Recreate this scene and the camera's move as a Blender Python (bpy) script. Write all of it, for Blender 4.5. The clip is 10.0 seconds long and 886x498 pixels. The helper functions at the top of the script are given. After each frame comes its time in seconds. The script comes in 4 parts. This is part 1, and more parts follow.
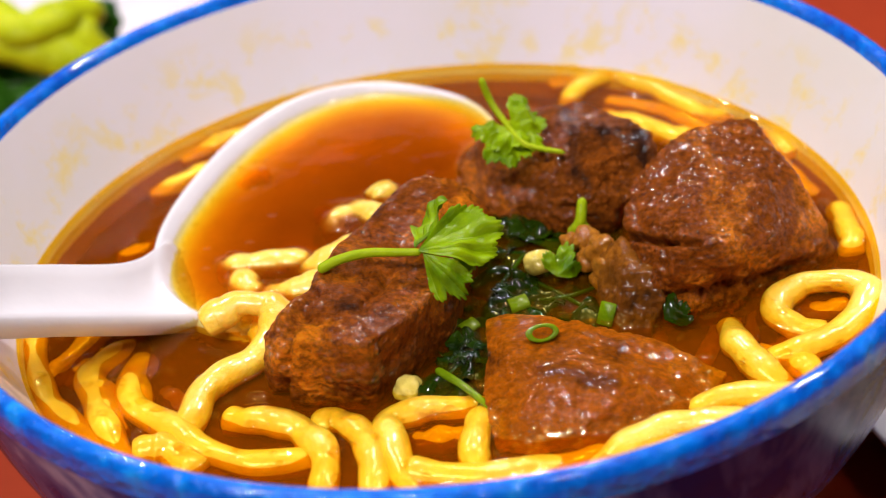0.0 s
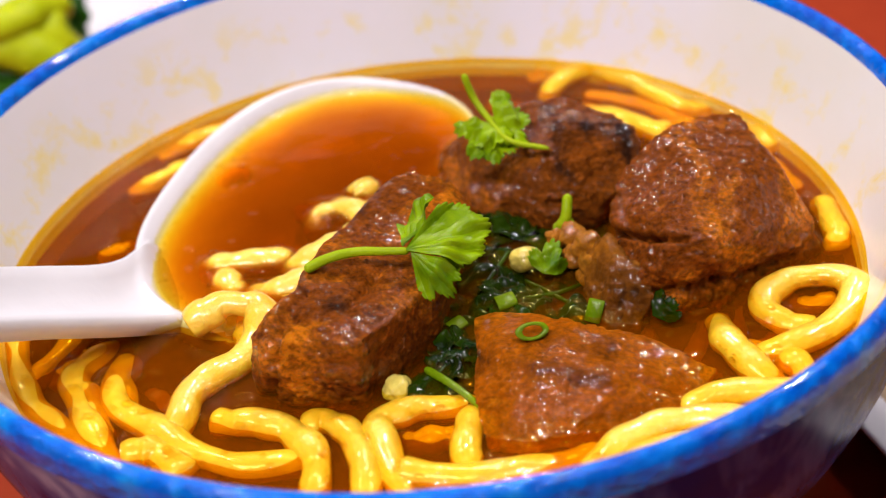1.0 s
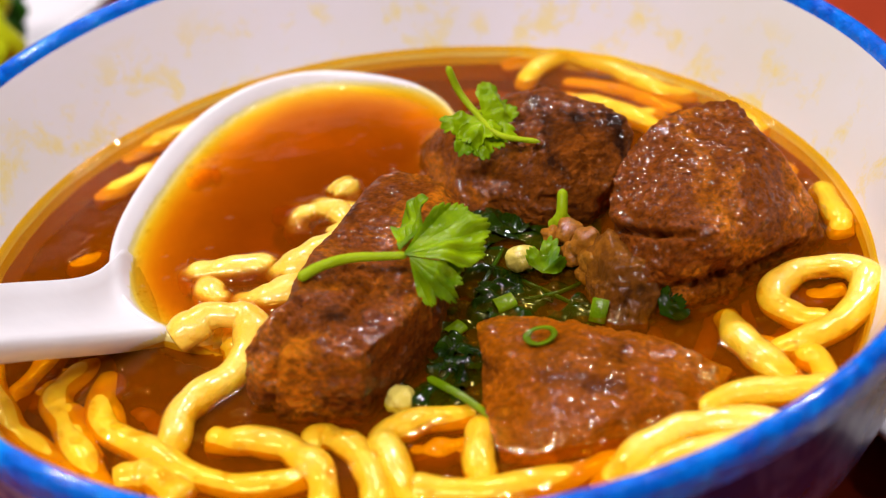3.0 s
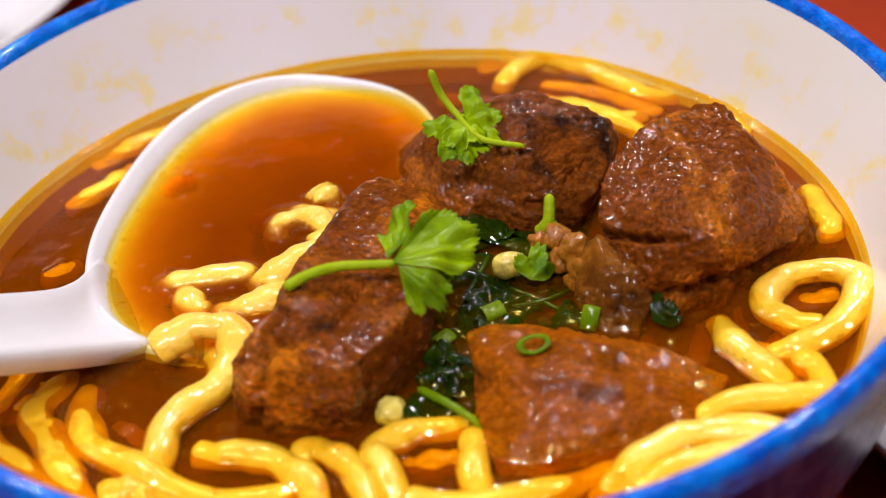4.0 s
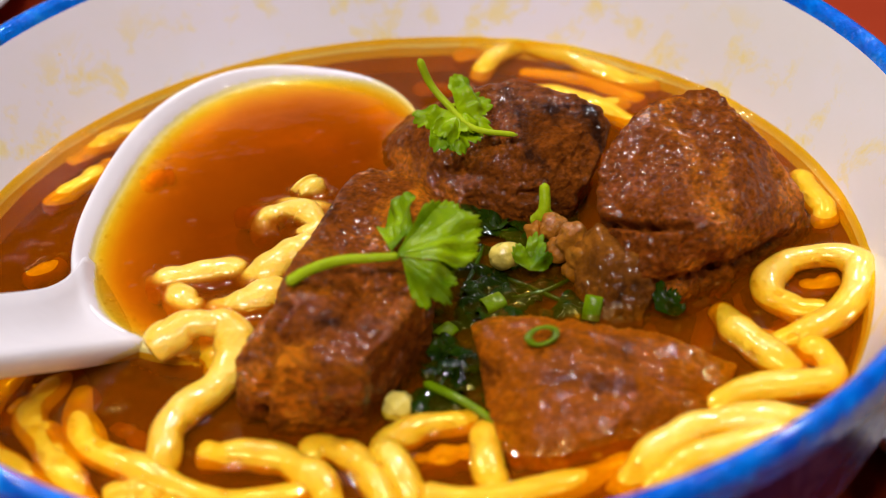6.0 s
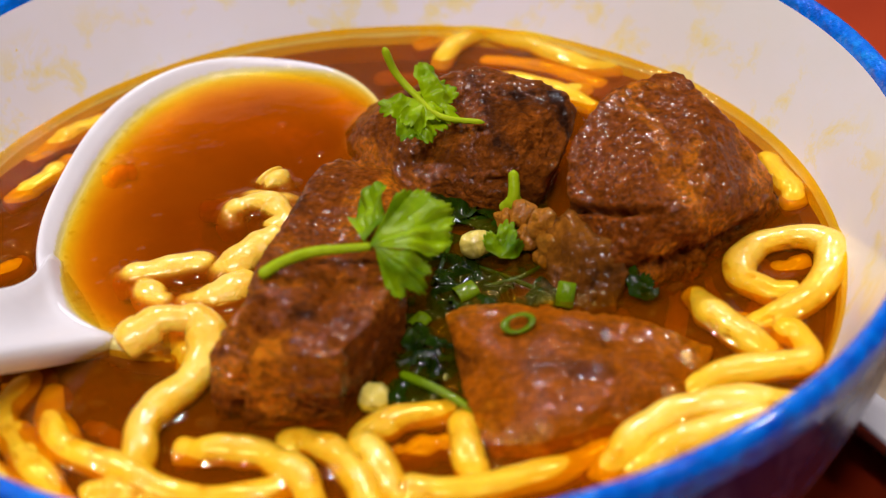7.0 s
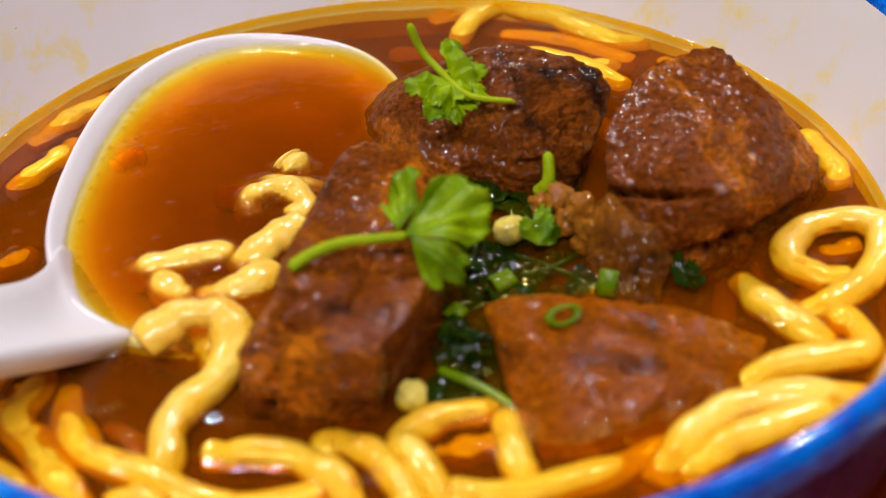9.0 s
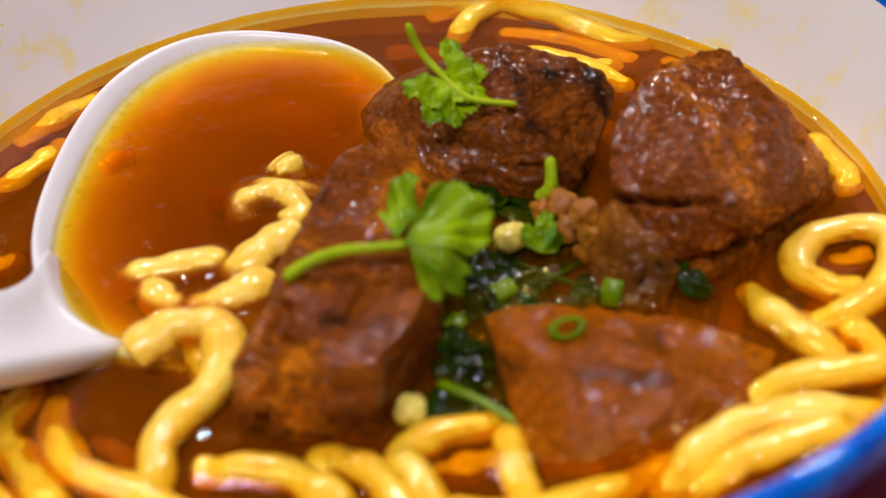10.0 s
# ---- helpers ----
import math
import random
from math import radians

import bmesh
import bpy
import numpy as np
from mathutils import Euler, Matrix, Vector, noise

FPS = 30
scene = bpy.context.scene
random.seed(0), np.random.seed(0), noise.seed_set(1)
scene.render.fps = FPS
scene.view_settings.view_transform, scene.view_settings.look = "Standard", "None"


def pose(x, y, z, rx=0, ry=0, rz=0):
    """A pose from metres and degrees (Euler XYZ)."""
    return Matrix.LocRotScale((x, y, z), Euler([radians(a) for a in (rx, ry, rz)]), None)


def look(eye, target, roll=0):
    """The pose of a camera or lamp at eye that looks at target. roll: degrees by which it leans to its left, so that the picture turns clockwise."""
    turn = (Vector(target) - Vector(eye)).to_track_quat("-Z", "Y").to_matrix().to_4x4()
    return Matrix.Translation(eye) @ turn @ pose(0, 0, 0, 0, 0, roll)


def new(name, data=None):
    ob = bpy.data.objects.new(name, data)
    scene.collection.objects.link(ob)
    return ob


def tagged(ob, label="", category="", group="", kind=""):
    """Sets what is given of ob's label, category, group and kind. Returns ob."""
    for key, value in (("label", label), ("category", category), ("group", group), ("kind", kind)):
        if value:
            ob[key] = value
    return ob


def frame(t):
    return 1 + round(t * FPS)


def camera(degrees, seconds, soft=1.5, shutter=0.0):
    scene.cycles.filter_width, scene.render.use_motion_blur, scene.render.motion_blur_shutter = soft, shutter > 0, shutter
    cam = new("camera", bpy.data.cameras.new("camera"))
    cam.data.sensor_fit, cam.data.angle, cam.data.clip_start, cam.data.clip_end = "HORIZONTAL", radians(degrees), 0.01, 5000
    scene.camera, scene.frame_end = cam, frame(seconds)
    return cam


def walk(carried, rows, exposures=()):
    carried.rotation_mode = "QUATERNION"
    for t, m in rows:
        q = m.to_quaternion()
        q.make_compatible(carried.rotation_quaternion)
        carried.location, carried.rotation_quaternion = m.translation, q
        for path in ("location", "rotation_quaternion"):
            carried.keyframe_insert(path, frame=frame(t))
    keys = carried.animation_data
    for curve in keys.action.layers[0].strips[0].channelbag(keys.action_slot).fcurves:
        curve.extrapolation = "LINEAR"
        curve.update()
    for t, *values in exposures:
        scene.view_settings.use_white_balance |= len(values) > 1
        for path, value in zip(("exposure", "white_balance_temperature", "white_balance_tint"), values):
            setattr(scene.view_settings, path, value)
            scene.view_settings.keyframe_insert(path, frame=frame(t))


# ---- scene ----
from mathutils.bvhtree import BVHTree

cam = camera(23.32, 10.0, 1.0)
cam.data.dof.use_dof = True
cam.data.dof.focus_distance = 0.398
cam.data.dof.aperture_fstop = 13.0
PATH = [
    (0.0, pose(0.0001, -0.3558, 0.2927, 57.228, 5.275, -3.399)),
    (0.5, pose(-0.0027, -0.3539, 0.2938, 56.882, 5.084, -4.493)),
    (1.0, pose(-0.0075, -0.3518, 0.2942, 56.683, 4.893, -4.921)),
    (1.5, pose(-0.0131, -0.3497, 0.2936, 56.631, 4.589, -5.826)),
    (2.0, pose(-0.0186, -0.3457, 0.2936, 56.432, 4.363, -6.725)),
    (2.5, pose(-0.0225, -0.3388, 0.2905, 56.200, 4.573, -7.470)),
    (3.0, pose(-0.0263, -0.3320, 0.2910, 55.634, 4.650, -8.471)),
    (4.5, pose(-0.0399, -0.3201, 0.2863, 55.429, 3.802, -11.158)),
    (5.0, pose(-0.0428, -0.3175, 0.2855, 55.114, 3.934, -11.853)),
    (5.5, pose(-0.0501, -0.3153, 0.2870, 55.040, 3.265, -12.561)),
    (7.0, pose(-0.0627, -0.3100, 0.2850, 54.717, 2.792, -15.769)),
    (7.5, pose(-0.0667, -0.3074, 0.2837, 54.438, 2.559, -16.616)),
    (8.0, pose(-0.0685, -0.3045, 0.2826, 54.237, 2.657, -16.887)),
    (8.5, pose(-0.0711, -0.2968, 0.2803, 54.002, 2.570, -17.165)),
    (9.0, pose(-0.0721, -0.2884, 0.2779, 53.663, 2.445, -17.240)),
    (9.5, pose(-0.0721, -0.2817, 0.2765, 53.405, 2.112, -17.185)),
    (10.0, pose(-0.0711, -0.2770, 0.2748, 53.204, 2.017, -17.416)),
]
walk(cam, PATH, [(0.0, -0.33), (10.0, -0.72)])

# ---- light: lamps on the ceiling of a closed dining room ----
world = bpy.data.worlds.new("world")
world.use_nodes = True
scene.world = world
world.node_tree.nodes["Background"].inputs[0].default_value = (1, 0.96, 0.92, 1)
world.node_tree.nodes["Background"].inputs[1].default_value = 0.3


def lamp(name, at, target, sx, sy, power, colour):
    data = bpy.data.lights.new(name, "AREA")
    data.shape, data.size, data.size_y, data.energy, data.color = "RECTANGLE", sx, sy, power, colour
    ob = new(name, data)
    ob.matrix_world = look(at, target)
    return ob


WHITE = (1.0, 0.935, 0.935)
for at, power in (((-0.95, -0.60, 1.62), 13), ((-0.60, -0.80, 1.62), 15), ((-0.25, -0.98, 1.62), 12), ((0.45, -0.90, 1.62), 4),
                  ((-0.75, 1.05, 1.75), 17), ((0.15, 1.35, 1.75), 20), ((0.95, 0.75, 1.75), 22)):
    lamp("panel_lamp", at, (0, 0, 0.06), 0.15, 0.10, power, WHITE)


# ---- the soup's level and the spoon's lie, which the liquid's tint needs ----
LEVEL = 0.060
U, V = Vector((0.42, 0.9075, 0)), Vector((-0.9075, 0.42, 0))
SC = Vector((-0.0211, 0.0305, 0.0607))
FILM = 0.0014  # how far a thin film creeps up
SPOON_X, SPOON_Y, SPOON_DEEP, SPOON_TILT, SPOON_RISE = 0.0475, 0.0300, 0.0075, 0.062, 0.013

# ---- materials ----
def nodes(name):
    m = bpy.data.materials.new(name)
    m.use_nodes = True
    return m, m.node_tree, m.node_tree.nodes["Principled BSDF"]


def add(tree, kind, **values):
    n = tree.nodes.new(kind)
    for key, value in values.items():
        n.inputs[key.replace("_", " ")].default_value = value
    return n


def noise_at(tree, scale, detail=4.0, rough=0.55, stretch=(1, 1, 1), turn=(0, 0, 0), distort=0.0):
    co = tree.nodes.new("ShaderNodeTexCoord")
    mp = add(tree, "ShaderNodeMapping", Scale=stretch, Rotation=turn)
    n = add(tree, "ShaderNodeTexNoise", Scale=scale, Detail=detail, Roughness=rough, Distortion=distort)
    tree.links.new(co.outputs["Object"], mp.inputs["Vector"])
    tree.links.new(mp.outputs["Vector"], n.inputs["Vector"])
    return n.outputs["Fac"]


def ramp(tree, fac, *stops):
    r = tree.nodes.new("ShaderNodeValToRGB")
    e = r.color_ramp.elements
    while len(e) < len(stops):
        e.new(0.5)
    for el, (at, c) in zip(e, stops):
        el.position, el.color = at, (*c, 1)
    tree.links.new(fac, r.inputs["Fac"])
    return r.outputs["Color"]


def mixed(tree, fac, a, b):
    m = tree.nodes.new("ShaderNodeMix")
    m.data_type = "RGBA"
    for sock, v in ((m.inputs[0], fac), (m.inputs[6], a), (m.inputs[7], b)):
        if isinstance(v, bpy.types.NodeSocket):
            tree.links.new(v, sock)
        else:
            sock.default_value = v if isinstance(v, (int, float)) else (*v, 1)
    return m.outputs[2]


def bumped(tree, shader, height, distance, strength=1.0, before=None, socket="Normal"):
    b = add(tree, "ShaderNodeBump", Strength=strength, Distance=distance)
    tree.links.new(height, b.inputs["Height"])
    if before:
        tree.links.new(before, b.inputs["Normal"])
    tree.links.new(b.outputs["Normal"], shader.inputs[socket])
    return b.outputs["Normal"]


def glaze(name, colours, rough=0.12, scale=40.0):
    m, t, p = nodes(name)
    t.links.new(ramp(t, noise_at(t, scale), *colours), p.inputs["Base Color"])
    p.inputs["Roughness"].default_value = rough
    bumped(t, p, noise_at(t, 180, 3), 0.0006, 0.25)
    return m


def bowl_inside():
    """White glaze with dried yellow oil tide marks."""
    m, t, p = nodes("white_glaze_oily")
    base = ramp(t, noise_at(t, 16), (0.36, (0.80, 0.75, 0.71)), (0.62, (0.83, 0.78, 0.85)))
    co = t.nodes.new("ShaderNodeTexCoord")
    sep = t.nodes.new("ShaderNodeSeparateXYZ")
    t.links.new(co.outputs["Object"], sep.inputs["Vector"])
    band = ramp(t, sep.outputs["Z"], (0.060, (1, 1, 1)), (0.0645, (0.62, 0.62, 0.62)), (0.070, (0.75, 0.75, 0.75)), (0.0775, (0.0, 0.0, 0.0)))
    blot = ramp(t, noise_at(t, 85, 7, 0.7, distort=0.3), (0.52, (0, 0, 0)), (0.63, (1, 1, 1)))
    mul = t.nodes.new("ShaderNodeMath")
    mul.operation = "MULTIPLY"
    t.links.new(band, mul.inputs[0])
    t.links.new(blot, mul.inputs[1])
    half = t.nodes.new("ShaderNodeMath")
    half.operation = "MULTIPLY"
    half.inputs[1].default_value = 0.9
    t.links.new(mul.outputs[0], half.inputs[0])
    t.links.new(mixed(t, half.outputs[0], base, (0.88, 0.70, 0.12)), p.inputs["Base Color"])
    p.inputs["Roughness"].default_value = 0.2
    bumped(t, p, noise_at(t, 150, 3), 0.0005, 0.2)
    return m


def bowl_outside():
    """Grey-lilac glaze with a brushed navy decoration."""
    m, t, p = nodes("decorated_glaze")
    pattern = noise_at(t, 26, 5, 0.6, (1, 1, 0.7), distort=1.2)
    c = ramp(t, pattern, (0.46, (0.005, 0.015, 0.14)), (0.57, (0.10, 0.12, 0.32)), (0.70, (0.52, 0.50, 0.66)))
    t.links.new(c, p.inputs["Base Color"])
    p.inputs["Specular IOR Level"].default_value = 0.12
    p.inputs["Roughness"].default_value = 0.25
    bumped(t, p, noise_at(t, 160, 3), 0.0006, 0.25)
    return m


def rim_blue():
    m, t, p = nodes("cobalt_rim")
    c = ramp(t, noise_at(t, 150, 5, 0.6), (0.32, (0.0, 0.08, 0.56)), (0.55, (0.0, 0.17, 0.78)), (0.78, (0.02, 0.38, 0.92)))
    t.links.new(c, p.inputs["Base Color"])
    p.inputs["Roughness"].default_value = 0.15
    p.inputs["Coat Weight"].default_value = 0.6
    p.inputs["Specular IOR Level"].default_value = 0.2
    p.inputs["Coat Roughness"].default_value = 0.04
    bumped(t, p, noise_at(t, 420, 3), 0.0016, 0.8)
    return m


def calc(tree, op, a, b=0.0, clamp=False):
    n = tree.nodes.new("ShaderNodeMath")
    n.operation, n.use_clamp = op, clamp
    for sock, v in zip(n.inputs, (a, b)):
        if isinstance(v, bpy.types.NodeSocket):
            tree.links.new(v, sock)
        else:
            sock.default_value = v
    return n.outputs[0]


def along(tree, vector, axis):
    n = tree.nodes.new("ShaderNodeVectorMath")
    n.operation = "DOT_PRODUCT"
    tree.links.new(vector, n.inputs[0])
    n.inputs[1].default_value = axis
    return n.outputs["Value"]


def spoon_depth(tree):
    """How deep the soup stands over the spoon's floor at a point (metres), and how far out in the spoon the point lies (1 at its edge)."""
    co = tree.nodes.new("ShaderNodeTexCoord")
    rel = tree.nodes.new("ShaderNodeVectorMath")
    rel.operation = "SUBTRACT"
    tree.links.new(co.outputs["Object"], rel.inputs[0])
    rel.inputs[1].default_value = SC
    x, y = along(tree, rel.outputs[0], U), along(tree, rel.outputs[0], V)
    px = calc(tree, "POWER", calc(tree, "ABSOLUTE", calc(tree, "DIVIDE", x, SPOON_X)), 2.5)
    py = calc(tree, "POWER", calc(tree, "ABSOLUTE", calc(tree, "DIVIDE", y, SPOON_Y)), 2.5)
    out = calc(tree, "POWER", calc(tree, "ADD", px, py), 0.4)
    floor_ = calc(tree, "MULTIPLY", calc(tree, "SUBTRACT", 1.0, calc(tree, "POWER", out, 4.5)), SPOON_DEEP)
    tilt = calc(tree, "ADD", calc(tree, "MULTIPLY", x, -SPOON_RISE), calc(tree, "MULTIPLY", y, -SPOON_TILT))
    return calc(tree, "ADD", calc(tree, "ADD", floor_, tilt), LEVEL - SC.z), out


def broth_mix(tree, see, body, amount):
    """Clear tinted liquid with some of the light thrown back by fine suspended matter."""
    dif = tree.nodes.new("ShaderNodeBsdfDiffuse")
    if isinstance(body, bpy.types.NodeSocket):
        tree.links.new(body, dif.inputs["Color"])
    else:
        tree.links.new(ramp(tree, noise_at(tree, 55, 4, 0.6), (0.3, tuple(v * 0.75 for v in body)), (0.7, tuple(v * 1.2 for v in body))), dif.inputs["Color"])
    mix = tree.nodes.new("ShaderNodeMixShader")
    if isinstance(amount, bpy.types.NodeSocket):
        tree.links.new(amount, mix.inputs[0])
    else:
        mix.inputs[0].default_value = amount
    tree.links.new(see.outputs[0], mix.inputs[1])
    tree.links.new(dif.outputs[0], mix.inputs[2])
    return mix


def broth_top(name, clear, body, amount, gloss, spoonful=True):
    """The soup's glossy face. Over the spoon its tint follows the depth of the soup that the spoon holds."""
    m = bpy.data.materials.new(name)
    m.use_nodes = True
    t = m.node_tree
    t.nodes.remove(t.nodes["Principled BSDF"])
    see = add(t, "ShaderNodeBsdfTransparent", Color=(*clear, 1))
    if spoonful:
        depth, out = spoon_depth(t)
        drift = calc(t, "MULTIPLY", calc(t, "SUBTRACT", noise_at(t, 70, 4, 0.6, (1, 1, 1), (0, 0, 0), 0.4), 0.5), 0.0022)
        deep = calc(t, "MULTIPLY", calc(t, "ADD", depth, calc(t, "MULTIPLY", drift, calc(t, "MULTIPLY", depth, 220.0, True))), 1 / 0.0075, True)
        held = ramp(t, deep, (0.0, (1.0, 0.97, 0.60)), (0.04, (1.0, 0.88, 0.16)), (0.15, (1.0, 0.74, 0.06)), (0.32, (0.94, 0.50, 0.035)),
                    (0.50, (0.76, 0.30, 0.02)), (0.72, (0.56, 0.185, 0.010)), (1.0, (0.38, 0.118, 0.004)))
        inside = calc(t, "MULTIPLY", calc(t, "SUBTRACT", 1.02, out), 25.0, True)
        # thin soup against the sloping wall is a clear yellow
        co = t.nodes.new("ShaderNodeTexCoord")
        flat = t.nodes.new("ShaderNodeVectorMath")
        flat.operation = "MULTIPLY"
        flat.inputs[1].default_value = (1, 1, 0)
        t.links.new(co.outputs["Object"], flat.inputs[0])
        reach = t.nodes.new("ShaderNodeVectorMath")
        reach.operation = "LENGTH"
        t.links.new(flat.outputs[0], reach.inputs[0])
        edge = add(t, "ShaderNodeMapRange", From_Min=0.0825, From_Max=0.0843, To_Min=0.0, To_Max=1.0)
        t.links.new(reach.outputs["Value"], edge.inputs["Value"])
        wide = mixed(t, edge.outputs[0], clear, (1.0, 0.60, 0.03))
        sep = t.nodes.new("ShaderNodeSeparateXYZ")
        t.links.new(co.outputs["Object"], sep.inputs["Vector"])
        thin = add(t, "ShaderNodeMapRange", From_Min=LEVEL + 0.0001, From_Max=LEVEL + FILM - 0.0001, To_Min=0.0, To_Max=1.0)
        t.links.new(sep.outputs["Z"], thin.inputs["Value"])
        t.links.new(mixed(t, thin.outputs[0], mixed(t, inside, wide, held), mixed(t, edge.outputs[0], (1.0, 0.985, 0.8), (1.0, 0.90, 0.2))), see.inputs["Color"])
        milky = ramp(t, deep, (0.0, (0.95, 0.66, 0.03)), (0.15, (0.90, 0.46, 0.01)), (0.4, (0.66, 0.20, 0.003)), (0.9, (0.31, 0.076, 0.001)))
        body = mixed(t, inside, mixed(t, edge.outputs[0], body, (0.92, 0.45, 0.006)), milky)
        share = []
        for sock, a, b in ((edge.outputs[0], amount, 0.35), (inside, None, 0.25), (thin.outputs[0], None, amount)):
            n = t.nodes.new("ShaderNodeMix")
            t.links.new(sock, n.inputs[0])
            if a is None:
                t.links.new(share[-1], n.inputs[2])
            else:
                n.inputs[2].default_value = a
            n.inputs[3].default_value = b
            share.append(n.outputs[0])
        amount = share[-1]
    mix = broth_mix(t, see, body, amount)
    gl = add(t, "ShaderNodeBsdfGlossy", Roughness=0.03)
    fr = add(t, "ShaderNodeFresnel", IOR=1.47)
    calm = bumped(t, gl, noise_at(t, 130, 3, 0.5), 0.0035, 0.16)
    co = t.nodes.new("ShaderNodeTexCoord")
    cells = add(t, "ShaderNodeTexVoronoi", Scale=210.0, Randomness=1.0)
    t.links.new(co.outputs["Object"], cells.inputs["Vector"])
    swell = add(t, "ShaderNodeMapRange", From_Min=0.0, From_Max=0.30, To_Min=1.0, To_Max=0.0)
    swell.interpolation_type = "SMOOTHSTEP"
    t.links.new(cells.outputs["Distance"], swell.inputs["Value"])
    split = t.nodes.new("ShaderNodeSeparateColor")
    t.links.new(cells.outputs["Color"], split.inputs[0])
    some = calc(t, "GREATER_THAN", split.outputs[0], 0.72)
    nrm = bumped(t, gl, calc(t, "MULTIPLY", swell.outputs[0], some), 0.00035, 0.8, calm)
    t.links.new(nrm, fr.inputs["Normal"])
    last = t.nodes.new("ShaderNodeMixShader")
    t.links.new(calc(t, "MULTIPLY", fr.outputs[0], gloss), last.inputs[0])
    t.links.new(mix.outputs[0], last.inputs[1])
    t.links.new(gl.outputs[0], last.inputs[2])
    t.links.new(last.outputs[0], t.nodes["Material Output"].inputs["Surface"])
    return m


def broth_sheet(name, clear, body, amount):
    """One depth of the soup under its face."""
    m = bpy.data.materials.new(name)
    m.use_nodes = True
    t = m.node_tree
    t.nodes.remove(t.nodes["Principled BSDF"])
    see = add(t, "ShaderNodeBsdfTransparent", Color=(*clear, 1))
    t.links.new(broth_mix(t, see, body, amount).outputs[0], t.nodes["Material Output"].inputs["Surface"])
    return m


def noodle_dough():
    """Cooked wheat dough: translucent, soaked amber in places, paler where it has swollen, wet all over."""
    m, t, p = nodes("wheat_noodle")
    pale = ramp(t, noise_at(t, 140, 5, 0.6), (0.3, (0.94, 0.51, 0.015)), (0.7, (0.98, 0.68, 0.10)))
    soak = ramp(t, noise_at(t, 55, 3, 0.55), (0.45, (0.0, 0.0, 0.0)), (0.72, (0.7, 0.7, 0.7)))
    t.links.new(mixed(t, soak, pale, (0.84, 0.46, 0.02)), p.inputs["Base Color"])
    p.inputs["Roughness"].default_value = 0.42
    p.inputs["Subsurface Weight"].default_value = 0.3
    p.inputs["Subsurface Radius"].default_value = (0.0045, 0.0026, 0.0006)
    p.inputs["Subsurface Scale"].default_value = 0.8
    p.inputs["Coat Weight"].default_value = 1.0
    p.inputs["Coat Roughness"].default_value = 0.19
    bumped(t, p, noise_at(t, 380, 5), 0.0010, 0.6)
    bumped(t, p, noise_at(t, 150, 2), 0.0014, 0.5, None, "Coat Normal")
    return m


def meat(name, dark, mid, light, turn, wet=0.7, bead=345.0, fibre=0.7, patch=62.0, relief=1.0, filmed=True, beaded=0.6, soft=0.14, steep=0.72):
    m, t, p = nodes(name)
    blot = ramp(t, noise_at(t, patch, 5, 0.6, distort=0.6), (0.30, dark), (0.42, mid), (0.52, mid), (0.64, light))
    fib = noise_at(t, 900, 5, 0.7, (0.7, 1, 1), turn)
    # fibre grain, with the shade of its pits put into the colour
    fine = ramp(t, fib, (0.35, (0.30, 0.25, 0.22)), (0.62, (1.5, 1.45, 1.4)))
    mul = t.nodes.new("ShaderNodeMix")
    mul.data_type, mul.blend_type = "RGBA", "MULTIPLY"
    mul.inputs[0].default_value = fibre
    t.links.new(blot, mul.inputs[6])
    t.links.new(fine, mul.inputs[7])
    t.links.new(mul.outputs[2], p.inputs["Base Color"])
    p.inputs["Roughness"].default_value = 0.5
    p.inputs["Specular IOR Level"].default_value = 0.03
    p.inputs["Coat IOR"].default_value = 1.6
    p.inputs["Coat Roughness"].default_value = soft
    n = bumped(t, p, noise_at(t, 700, 8, 0.8), 0.0030 * relief, 1.0)
    bumped(t, p, fib, 0.0006 * fibre, 0.6, n)
    # the broth that clings to it stands in small beads
    co = t.nodes.new("ShaderNodeTexCoord")
    wobble = add(t, "ShaderNodeTexNoise", Scale=500.0, Detail=2.0)
    t.links.new(co.outputs["Object"], wobble.inputs["Vector"])
    shift = add(t, "ShaderNodeVectorMath")
    shift.operation = "MULTIPLY_ADD"
    t.links.new(wobble.outputs["Color"], shift.inputs[0])
    shift.inputs[1].default_value = (0.0014, 0.0014, 0.0014)
    t.links.new(co.outputs["Object"], shift.inputs[2])
    beads = add(t, "ShaderNodeTexVoronoi", Scale=bead, Randomness=1.0)
    t.links.new(shift.outputs[0], beads.inputs["Vector"])
    pick = t.nodes.new("ShaderNodeSeparateColor")
    t.links.new(beads.outputs["Color"], pick.inputs[0])
    dome = calc(t, "MAXIMUM", calc(t, "SUBTRACT", 0.19, calc(t, "POWER", beads.outputs["Distance"], 2.0)), 0.0)
    dome = calc(t, "MULTIPLY", dome, calc(t, "LESS_THAN", pick.outputs[0], beaded))
    weight = calc(t, "ADD", calc(t, "MULTIPLY", calc(t, "GREATER_THAN", dome, 0.0), 0.8 * wet), 0.36 * wet)
    if filmed:
        film = t.nodes.new("ShaderNodeAttribute")
        film.attribute_name = "film"
        weight = calc(t, "MULTIPLY", weight, film.outputs["Fac"], True)
    t.links.new(weight, p.inputs["Coat Weight"])
    b = bumped(t, p, noise_at(t, 260, 3, 0.6), 0.0007 * relief, 0.7, None, "Coat Normal")
    bumped(t, p, dome, steep / bead, 1.0, b, "Coat Normal")
    return m


